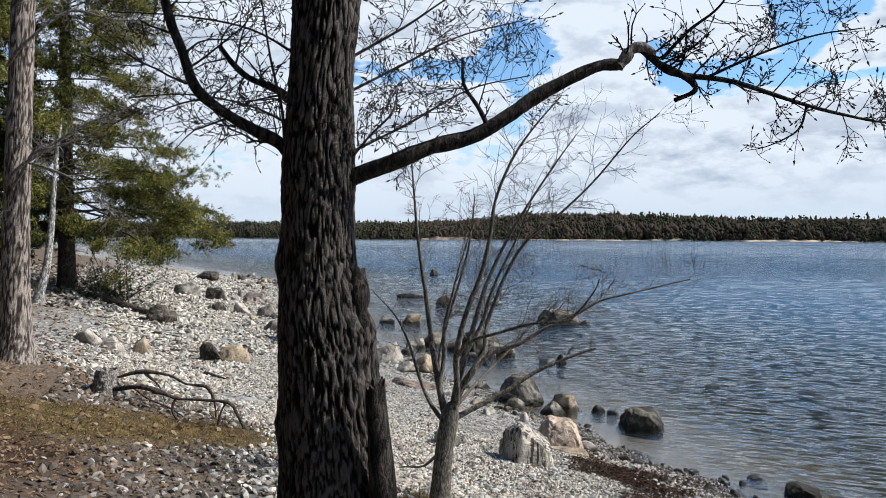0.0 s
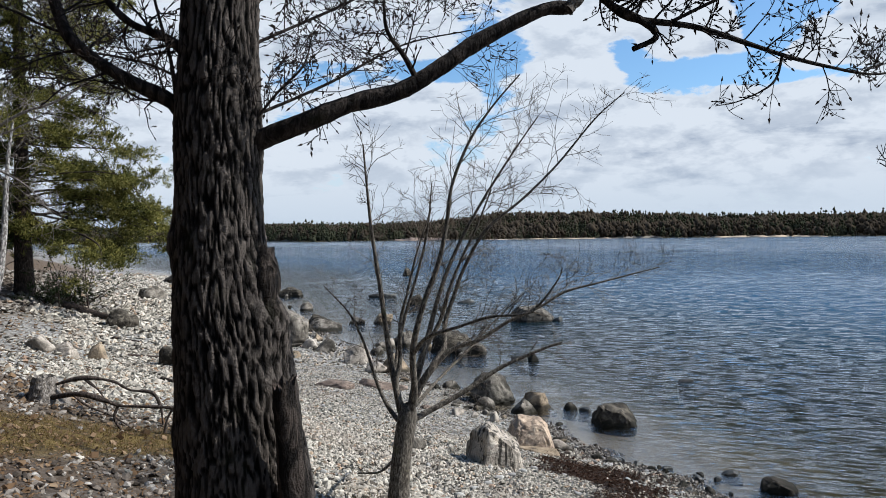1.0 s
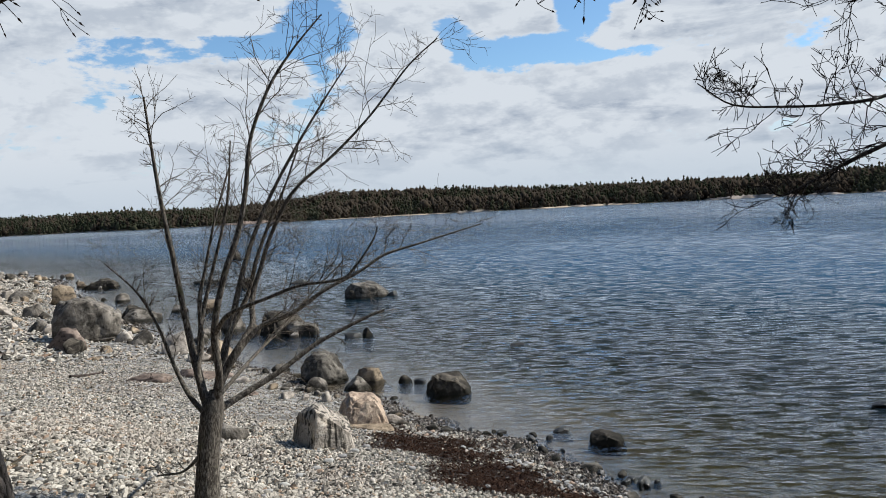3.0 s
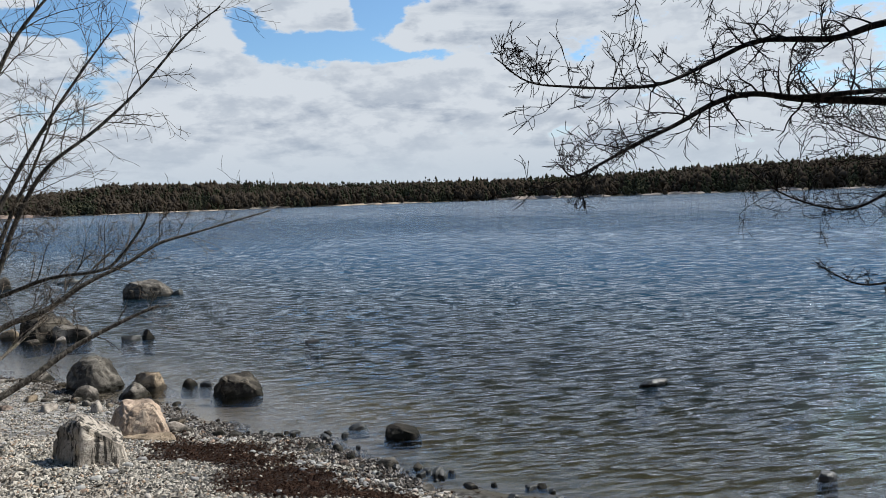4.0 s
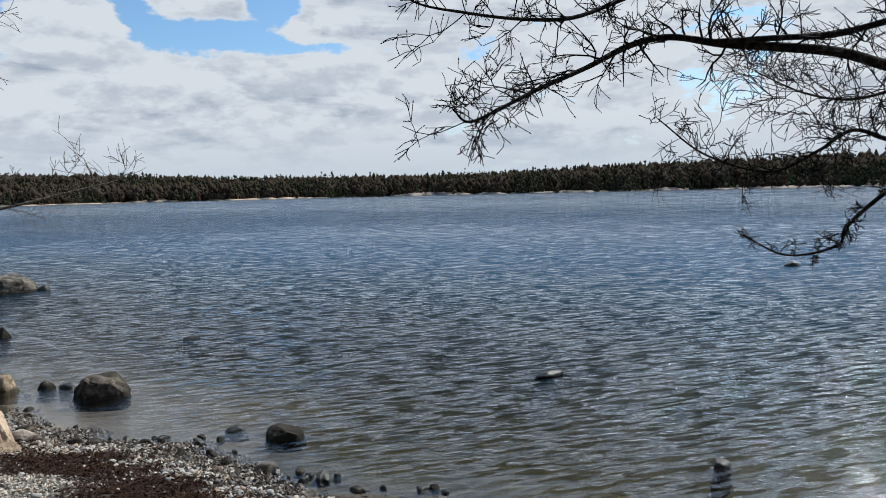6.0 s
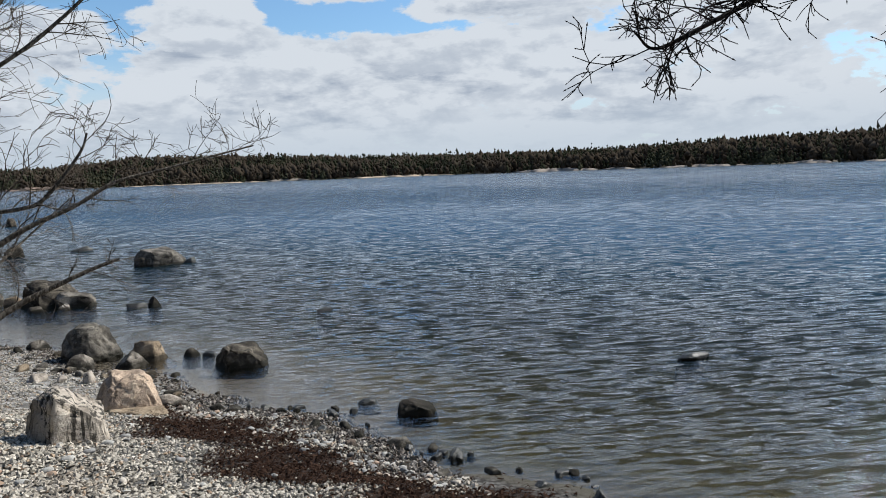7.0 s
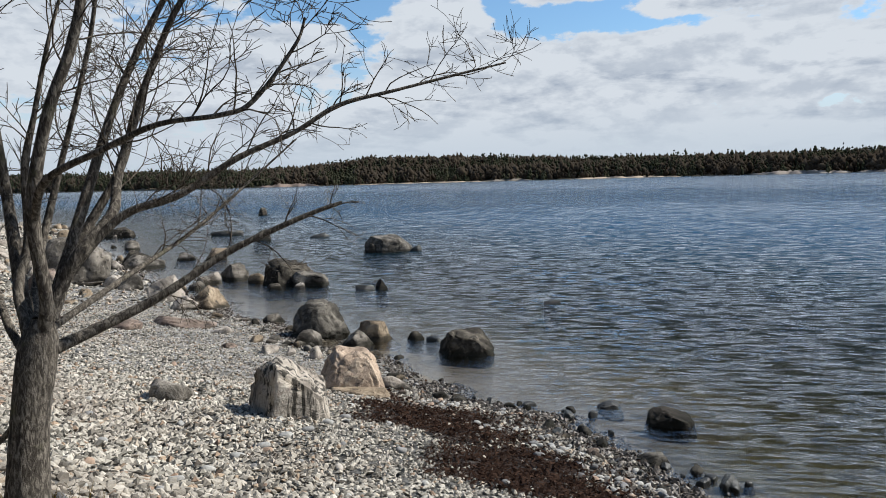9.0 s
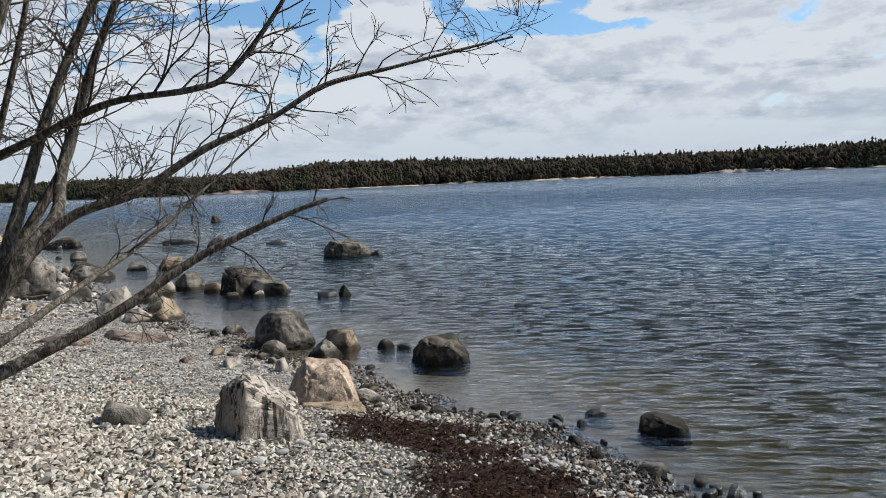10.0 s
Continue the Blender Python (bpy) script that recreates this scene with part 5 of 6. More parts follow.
def needle_tufts(rng, heap, p, d, count, size, width):
    """A tuft of flat needles round a shoot."""
    for _ in range(count):
        n = d * rng.uniform(0.2, 1.0) + rng.normal(0, 0.6, 3)
        n /= np.linalg.norm(n)
        s = np.cross(n, rng.normal(0, 1, 3))
        s /= np.linalg.norm(s) + 1e-9
        L = size * rng.uniform(0.6, 1.2)
        o = p + rng.normal(0, size * 0.3, 3)
        heap.add(np.array([o - s * width, o + s * width, o + n * L]), np.array([(0, 1, 2)]))


def pine(x, y, height, r, label, seed, material, low, spread_x, tufts=26, boughs=44, lean=(0.0, 0.0), needles=NEEDLES, side=None, size=0.26, dead=10, taper=0.6, outline=None):
    rng = np.random.default_rng(seed)
    z0 = gz(x, y) - 0.15
    tree = tree_base("pine_tree", x, y, label)
    rows = [(z0, x, y, r * 1.7), (z0 + 0.5, x, y, r * 1.15)]
    for t in (0.15, 0.35, 0.6, 0.85, 1.0):
        rows.append((z0 + height * t, x + lean[0] * t, y + lean[1] * t, r * (1 - 0.75 * t)))
    trunk_mesh(tree, rows, 40, 120, material, r * 0.06, seed=seed, freq=9.0)
    leaf = Heap()
    for k in range(boughs):
        t = low + (0.98 - low) * (k + rng.random()) / boughs
        base = np.array([x + lean[0] * t, y + lean[1] * t, z0 + height * t])
        a = rng.uniform(0, 2 * np.pi) if side is None else rng.normal(side, 1.0)
        L = spread_x * (float(np.interp(t, *zip(*outline))) if outline else max(0.06, 1.02 - t) ** taper) * rng.uniform(0.55, 1.08)
        d = np.array([math.cos(a), math.sin(a), rng.uniform(-0.15, 0.2)])
        pts = [base]
        for q in (0.35, 0.7, 1.0):
            pts.append(base + d * L * q + np.array([0, 0, -0.22 * L * q * q]) + rng.normal(0, 0.06 * L, 3))
        path, radii = limb(tree, "bough", pts, max(0.02, 0.075 * (1 - t)), 0.012, material, 6, "", 0.05, seed + k, 4)
        # needles gather in flat pads towards the ends, with gaps between
        for _ in range(max(2, int(tufts * L / spread_x * 0.42))):
            i = int(rng.integers(int(len(path) * 0.4), len(path)))
            o = path[i] + rng.normal(0, 0.2 * L ** 0.5, 3) * np.array([1, 1, 0.35])
            wide = rng.uniform(0.18, 0.36)
            for _ in range(44):
                needle_tufts(rng, leaf, o + rng.normal(0, wide, 3) * np.array([1, 1, 0.62]), d * 0.6 + np.array([0, 0, 0.6]), 10, size * 0.62, size * 0.075)
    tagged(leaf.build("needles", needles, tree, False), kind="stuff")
    for k in range(dead):
        t = rng.uniform(0.05, max(low, 0.15))
        base = np.array([x, y, z0 + height * t])
        a = rng.uniform(0, 2 * np.pi)
        d = np.array([math.cos(a), math.sin(a), rng.uniform(-0.3, 0.2)])
        path, radii = limb(tree, "dead_branch", [base, base + d * 0.5, base + d * 1.1 + rng.normal(0, 0.15, 3)], 0.02, 0.006, DEADWOOD, 6, "", 0.05, seed + 200 + k, 4)
        dress(tree, rng, path, radii, 4, 0.3, 1.0, 0.5, 1, DEADWOOD, "dead_twigs", False, 0.2, 0.0, thin=0.004)
    return tree


def near_pine():
    """Grey-barked pine at the top of the beach with dead lower branches."""
    rng = np.random.default_rng(8)
    x, y = -6.62, 11.5
    tree = tree_base("pine_tree", x, y, "tall pine with flaky grey-brown bark and dead grey lower branches")
    z0 = gz(x, y) - 0.1
    trunk_mesh(tree, [(z0, x, y, 0.34), (z0 + 0.3, x, y, 0.26), (z0 + 0.8, x + 0.0, y, 0.215), (z0 + 2, x + 0.02, y, 0.19), (5.2, x + 0.06, y, 0.178), (7.5, x + 0.16, y, 0.165), (10.0, x + 0.25, y, 0.15), (14.0, x + 0.3, y, 0.1)], 84, 260, BARK_PINE, 0.014, seed=14, freq=26.0, stretch=0.14)
    for k, (pts, r) in enumerate((([(-6.7, 11.4, 4.75), (-6.3, 11.02, 4.99), (-5.89, 11.03, 5.28), (-5.3, 11.04, 5.66), (-4.8, 11.04, 5.83), (-4.38, 11.04, 6.08), (-4.05, 11.05, 6.33)], 0.035),
                                 ([(-6.65, 11.4, 6.6), (-6.22, 11.06, 6.83), (-5.55, 11.07, 7.33), (-4.89, 11.06, 7.21), (-4.13, 11.06, 7.19)], 0.035),
                                 ([(-6.7, 11.4, 4.6), (-6.3, 11.2, 5.0), (-6.05, 11.03, 5.24), (-5.47, 11.03, 5.41), (-4.88, 11.04, 5.7)], 0.026),
                                 ([(-6.6, 11.4, 5.8), (-7.1, 11.3, 5.9), (-7.6, 11.2, 5.8)], 0.025), ([(-6.6, 11.4, 7.4), (-6.1, 11.2, 7.7), (-5.4, 11.1, 7.6), (-4.4, 11.1, 7.9)], 0.028),
                                 ([(-6.65, 11.45, 5.2), (-5.9, 11.3, 5.0), (-5.3, 11.2, 4.7), (-4.9, 11.1, 4.3)], 0.022), ([(-6.7, 11.4, 4.0), (-7.0, 11.1, 4.1), (-7.5, 10.9, 4.0)], 0.02))):
        path, radii = limb(tree, "dead_branch", pts, r, 0.008, DEADWOOD, 9, "", 0.07, 300 + k)
        dress(tree, rng, path, radii, 12, 0.25, 1.0, 0.7, 2, DEADWOOD, "dead_twigs", False, 0.2, 0.0, thin=0.003, up=0.0)
    return tree


def birch(x, y, height, r, lean, seed):
    rng = np.random.default_rng(seed)
    z0 = gz(x, y) - 0.1
    tree = tree_base("birch_tree", x, y, "slender white-barked birch leaning beside the pines")
    rows = [(z0, x, y, r * 1.6), (z0 + 0.4, x - 0.02, y, r * 1.1)] + [(z0 + height * t, x + lean * t ** 1.2 + 0.12 * math.sin(5 * t), y, r * (1 - 0.8 * t)) for t in (0.2, 0.4, 0.6, 0.8, 1.0)]
    trunk_mesh(tree, rows, 28, 80, BARK_BIRCH, 0.006, seed=seed)
    for k in range(9):
        t = rng.uniform(0.45, 1.0)
        base = np.array([x + lean * t ** 1.2, y, z0 + height * t])
        d = np.array([rng.uniform(-1, 1), rng.uniform(-0.6, 0.6), rng.uniform(0.1, 0.6)])
        path, radii = limb(tree, "branch", [base, base + d * 0.6, base + d * 1.3 + np.array([0, 0, 0.1])], 0.03, 0.008, BARK_PINE_DARK, 6, "", 0.05, seed + k, 4)
        dress(tree, rng, path, radii, 5, 0.3, 1.0, 0.7, 1, TWIG_ALDER, "twigs", False, 0.15, 0.0, thin=0.004)
    return tree


near_pine()
birch(-14.45, 26.6, 6.6, 0.165, 0.95, 61)
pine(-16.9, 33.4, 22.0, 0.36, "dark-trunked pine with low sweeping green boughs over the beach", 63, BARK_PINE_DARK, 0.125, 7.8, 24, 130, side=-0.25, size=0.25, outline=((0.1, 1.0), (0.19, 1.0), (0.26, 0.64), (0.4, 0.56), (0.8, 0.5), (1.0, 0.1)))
# darker needles put the shade of the wood's interior into these two pines
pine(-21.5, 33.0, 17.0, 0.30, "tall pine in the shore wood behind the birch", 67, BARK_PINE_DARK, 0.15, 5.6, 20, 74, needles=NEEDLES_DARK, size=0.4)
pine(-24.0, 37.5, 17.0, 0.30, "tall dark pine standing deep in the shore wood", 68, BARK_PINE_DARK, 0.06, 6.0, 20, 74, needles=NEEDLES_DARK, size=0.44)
edge_pine = pine(-13.2, 20.4, 13.0, 0.2, "dark pine at the edge of the shore wood", 71, BARK_PINE_DARK, 0.42, 3.0, 8, 26, needles=NEEDLES, size=0.24)
pine(-19.0, 25.5, 14.0, 0.22, "pine deeper in the shore wood", 73, BARK_PINE_DARK, 0.35, 4.0, 10, 34, size=0.28)
pine(-26.5, 42.0, 15.0, 0.25, "pine on the wooded point along the shore", 79, BARK_PINE_DARK, 0.2, 4.5, 10, 36, size=0.34)
# unseen copies added behind the viewpoint, near edge of the light-blocking wood
for px, py, turn in ((-7.5, 1.5, 40), (-9.0, -4.0, 130), (-5.0, -7.5, 220), (-1.5, -10.0, 300), (-12.5, 5.0, 80), (2.0, -13.5, 170)):
    copy_thing(edge_pine, pose(px, py, gz(px, py) - gz(-13.2, 20.4), 0, 0, turn) @ pose(13.2, -20.4, 0))


def low_boughs():
    """Dark drooping brush under the shore pine."""
    rng = np.random.default_rng(91)
    tree = tree_base("juniper_bush", -14.2, 31.5, "dark tangled juniper bush at the foot of a pine", "bush")
    leaf = Heap()
    for k in range(30):
        base = np.array([-14.6 + rng.normal(0, 0.5), 31.6 + rng.normal(0, 0.4), gz(-14.6, 31.6) - 0.05])
        d = np.array([rng.normal(0.35, 0.8), rng.normal(0, 0.6), rng.uniform(0.25, 1.0)])
        L = rng.uniform(1.0, 2.4)
        d /= np.linalg.norm(d)
        path, radii = limb(tree, "branch", [base, base + d * L * 0.5, base + d * L + np.array([0.1, 0, -0.1])], 0.03, 0.008, BARK_PINE_DARK, 5, "", 0.05, 500 + k, 4)
        for _ in range(12):
            i = int(rng.integers(2, len(path)))
            needle_tufts(rng, leaf, path[i] + rng.normal(0, 0.14, 3), d, 6, 0.2, 0.02)
    tagged(leaf.build("needles", NEEDLES_DARK, tree, False), kind="stuff")


low_boughs()


def driftwood():
    """Old stump with bare roots, and a fallen log."""
    rng = np.random.default_rng(17)
    tree = tree_base("tree_stump", -4.8, 10.6, "weathered grey stump with long bare dark roots over pebbles", "stump")
    z0 = gz(-4.75, 10.5) - 0.08
    top = z0 + 0.42
    trunk_mesh(tree, [(z0, -4.75, 10.5, 0.32), (z0 + 0.15, -4.75, 10.5, 0.2), (top, -4.76, 10.5, 0.13)], 48, 30, DEADWOOD, 0.045, "stump", 31)
    a = np.linspace(0, 2 * np.pi, 24, endpoint=False)
    cap = [(-4.76 + 0.11 * math.cos(t), 10.5 + 0.11 * math.sin(t), top + rng.uniform(-0.05, 0.04)) for t in a] + [(-4.76, 10.5, top - 0.03)]
    mesh_object("broken_top", cap, [(i, (i + 1) % 24, 24) for i in range(24)], DEADWOOD, tree, False)
    roots = (([(-4.70, 10.48, 1.98), (-4.26, 10.47, 2.09), (-3.86, 10.47, 2.04), (-3.62, 10.46, 1.92), (-3.34, 10.46, 1.88), (-3.23, 10.46, 1.70), (-3.2, 10.46, 1.45)], 0.035),
             ([(-4.60, 10.4, 1.86), (-4.13, 10.16, 1.94), (-3.82, 10.16, 1.85), (-3.63, 10.16, 1.78), (-3.28, 10.16, 1.76), (-2.93, 10.16, 1.72), (-2.81, 10.16, 1.55), (-2.66, 10.15, 1.26)], 0.042),
             ([(-3.66, 10.16, 1.79), (-3.70, 10.14, 1.62), (-3.56, 10.1, 1.42)], 0.024), ([(-2.97, 10.16, 1.73), (-3.04, 10.14, 1.58), (-3.08, 10.12, 1.36)], 0.026),
             ([(-4.2, 10.46, 2.07), (-4.0, 10.44, 1.9), (-3.9, 10.42, 1.66)], 0.02), ([(-4.3, 10.3, 1.9), (-4.1, 10.3, 1.75), (-3.8, 10.3, 1.62), (-3.6, 10.28, 1.5)], 0.02))
    for k, (pts, r) in enumerate(roots):
        limb(tree, "root", pts, r * 0.85, r * 0.4, DRIFTWOOD, 10, "", 0.22, 600 + k)
    log = tree_base("fallen_log", -12.5, 30.2, "dark fallen log lying on the beach below the pines", "log")
    pts = [(-14.6, 31.3), (-13.4, 30.8), (-12.4, 30.2), (-11.2, 29.2)]
    path, radii = limb(log, "stem", [(px, py, gz(px, py) + 0.1) for px, py in pts], 0.2, 0.13, DRIFTWOOD, 14, "", 0.08, 650)
    dress(log, rng, path, radii, 8, 0.1, 1.0, 1.0, 1, DRIFTWOOD, "branches", False, 0.2, 0.0, thin=0.01, up=0.0)
    for k, (px, py, L, a) in enumerate(((-7.2, 21.3, 1.2, 0.4), (-9.3, 24.5, 1.5, -0.3), (-5.9, 23.4, 1.0, 0.2), (-3.3, 19.5, 0.9, 0.9), (-11.8, 27.5, 1.6, 0.1), (-5.2, 17.0, 0.8, -0.6))):
        stick = tree_base("driftwood_stick", px, py, "dark driftwood stick lying on the beach", "driftwood", "driftwood sticks")
        ends = [(px + (t - 0.5) * L * math.cos(a), py + (t - 0.5) * L * math.sin(a)) for t in (0, 0.4, 0.7, 1)]
        limb(stick, "stick", [(qx, qy, gz(qx, qy) + 0.035) for qx, qy in ends], 0.05, 0.02, DRIFTWOOD, 8, "", 0.15, 660 + k)


driftwood()

finish_sprays()

# ---- the far shore ----
CONE_V = np.array([(math.cos(t) * r, math.sin(t) * r, z) for r, z, o in ((0.5, 0.12, 0), (0.26, 0.42, 0.5), (0.40, 0.40, 0.2), (0.17, 0.70, 0.7), (0.26, 0.68, 0.1), (0.02, 1.0, 0)) for t in np.linspace(o, o + 2 * np.pi, 6, endpoint=False)])
CONE_F = np.array([(6 * k + i, 6 * k + (i + 1) % 6, 6 * k + 6 + (i + 1) % 6, 6 * k + 6 + i) for k in range(5) for i in range(6)])


def far_wood():
    rng = np.random.default_rng(12)
    green, brown = Heap(), Heap()
    clump_f = np.array([(0, 2, 4, 4), (2, 1, 4, 4), (1, 3, 4, 4), (3, 0, 4, 4), (2, 0, 5, 5), (1, 2, 5, 5), (3, 1, 5, 5), (0, 3, 5, 5)])[:, :3]
    clump_v = np.array([(1, 0, 0), (-1, 0, 0), (0, 1, 0), (0, -1, 0), (0, 0, 1), (0, 0, -1)], float)

    def clumps(heap, x, y, z, wide, high, n, pointed):
        """A crown of small clumps, narrowing upwards where pointed."""
        for k in range(n):
            t = (k + rng.random()) / n
            out = wide * ((1.05 - t) if pointed else math.sin(0.5 + 2.2 * t))
            a = rng.uniform(0, 6.28)
            o = np.array([x + out * math.cos(a) * rng.uniform(0.2, 0.8), y + out * math.sin(a) * rng.uniform(0.2, 0.8), z + high * (0.12 + 0.8 * t)])
            size = max(0.45 * wide, 1.15 * out) * rng.uniform(0.7, 1.1)
            heap.add(clump_v * (1 + 0.28 * rng.normal(0, 1, (6, 1))) * np.array([size, size, size * rng.uniform(0.9, 1.6)]) + o, clump_f)

    for row in range(9):
        az = -46.0
        while az < 92:
            d = float(np.interp(az, *zip(*FAR_SHORE))) + 6 * math.sin(az * 1.9) + 4 * math.sin(az * 4.7)
            r = d + 4 + row * 11 + rng.uniform(-5, 5)
            az += math.degrees(rng.uniform(0.8, 2.6) / r)
            a = radians(az)
            x, y = r * math.sin(a), r * math.cos(a)
            z = gz(x, y)
            grove = noise.noise(Vector((az * 0.35, row * 0.4, 0.0))) + 0.6 * noise.noise(Vector((az * 1.3, row, 3.0)))
            if rng.random() < min(0.95, max(0.06, 0.66 + 1.7 * grove)) * (1.0 if az > -1 else 0.5):
                h = rng.uniform(7, 9.8) if row > 0 else rng.uniform(3, 8)
                clumps(brown, x, y, z, rng.uniform(0.2, 0.32) * h, h, 5, False)
            else:
                h = rng.uniform(8.6, 11.8) * (0.7 if row == 0 else 1.0) * (1.2 if rng.random() < 0.05 else 1.0)
                clumps(green, x, y, z, rng.uniform(0.14, 0.23) * h, h, 6, True)
    a = green.build("far_forest", CONIFER, None, True)
    tagged(a, "dark green conifer forest lining the far shore", "forest", kind="stuff")
    b = brown.build("far_thicket", BARE_WOOD, None, True)
    tagged(b, "brown leafless trees along the far shore", "forest", kind="stuff")


def far_strip(az0, az1, high, material, label, name, seed, off=-3.0, jag=0.12):
    """A low bank of sand or bare rock on the far waterline."""
    rng = np.random.default_rng(seed)
    n = max(14, int((az1 - az0) * 6))
    verts = []
    for i, az in enumerate(np.linspace(az0, az1, n)):
        d = float(np.interp(az, *zip(*FAR_SHORE))) + 6 * math.sin(az * 1.9) + 4 * math.sin(az * 4.7) + off
        k = max(0.0, math.sin(math.pi * i / (n - 1))) ** 0.5
        h = high * k * (1 + jag * rng.normal())
        for r, z in ((d - 4 * k, -0.4), (d - 1, 0.35 * h), (d + 2, h), (d + 7, h * 1.05), (d + 14, 0.0)):
            verts.append((r * math.sin(radians(az)), r * math.cos(radians(az)), z))
    f = [(5 * i + k, 5 * i + k + 1, 5 * i + k + 6, 5 * i + k + 5) for i in range(n - 1) for k in range(4)]
    ob = mesh_object(name, verts, f, material, None, True)
    return tagged(ob, label, "shore", kind="structure")


def wood_behind():
    """An unseen wood added behind the beach, to block sky light from the back."""
    rng = np.random.default_rng(66)
    heap = Heap()
    blob_v, blob_f = ICO[2]
    blob_f = np.concatenate([blob_f, blob_f[:, 2:]], 1)
    made = 0
    while made < 640:
        az, r = rng.uniform(158, 318), 12 + 60 * rng.random() ** 1.4
        x, y = r * math.sin(radians(az)), r * math.cos(radians(az))
        if float(inland(np.array([x]), np.array([y]))[0]) < (9.5 if az < 285 else 12) or (az > 290 and r < 42):
            continue
        h = rng.uniform(9, 16)
        z = gz(x, y)
        if rng.random() < 0.5:
            heap.add(CONE_V * np.array([h * 0.4, h * 0.4, h]) * (1 + 0.18 * rng.normal(0, 1, (len(CONE_V), 1)) * np.array([1, 1, 0.1])) + np.array([x, y, z]), CONE_F)
        else:
            heap.add(blob_v * (1 + 0.3 * rng.normal(0, 1, (len(blob_v), 1))) * np.array([0.22, 0.22, 0.42]) * h + np.array([x, y, z + 0.56 * h]), blob_f)
        made += 1
    tagged(heap.build("shore_wood", CONIFER, None, False), "unseen dense wood added behind the beach to block sky light", "forest", kind="stuff")


far_wood()
wood_behind()
far_strip(21.3, 29.4, 1.1, SAND, "pale sand beach on the far shore", "far_beach", 1)
far_strip(5.0, 17.5, 0.6, SAND, "narrow sandy edge of the far shore", "far_beach", 2)
far_strip(-2.0, 2.5, 2.4, ROCK_RED, "reddish bare rock on the far shore", "far_rock", 3)
far_strip(34.0, 40.4, 2.0, ROCK_FAR, "pale smooth rock outcrop on the far shore", "far_rock", 4)
far_strip(40.6, 43.0, 1.2, ROCK_FAR, "low pale rock on the far shore", "far_rock", 5)
far_strip(44.6, 50.6, 1.2, ROCK_FAR, "pale rock ledge along the far shore", "far_rock", 6)
far_strip(53.4, 56.0, 1.6, ROCK_FAR, "rounded pale rock on the far shore", "far_rock", 7)
far_strip(57.0, 68.0, 1.0, ROCK_FAR, "low pale rocks along the far shore", "far_rock", 8)
far_strip(15.3, 18.5, 1.6, ROCK_GREY, "grey bushy knoll of rock on the far shore", "far_rock", 9)

# ---- pebbles, wrack and grass ----


def scatter(n, x0, x1, y0, y1, rng):
    return rng.uniform(x0, x1, n), rng.uniform(y0, y1, n)


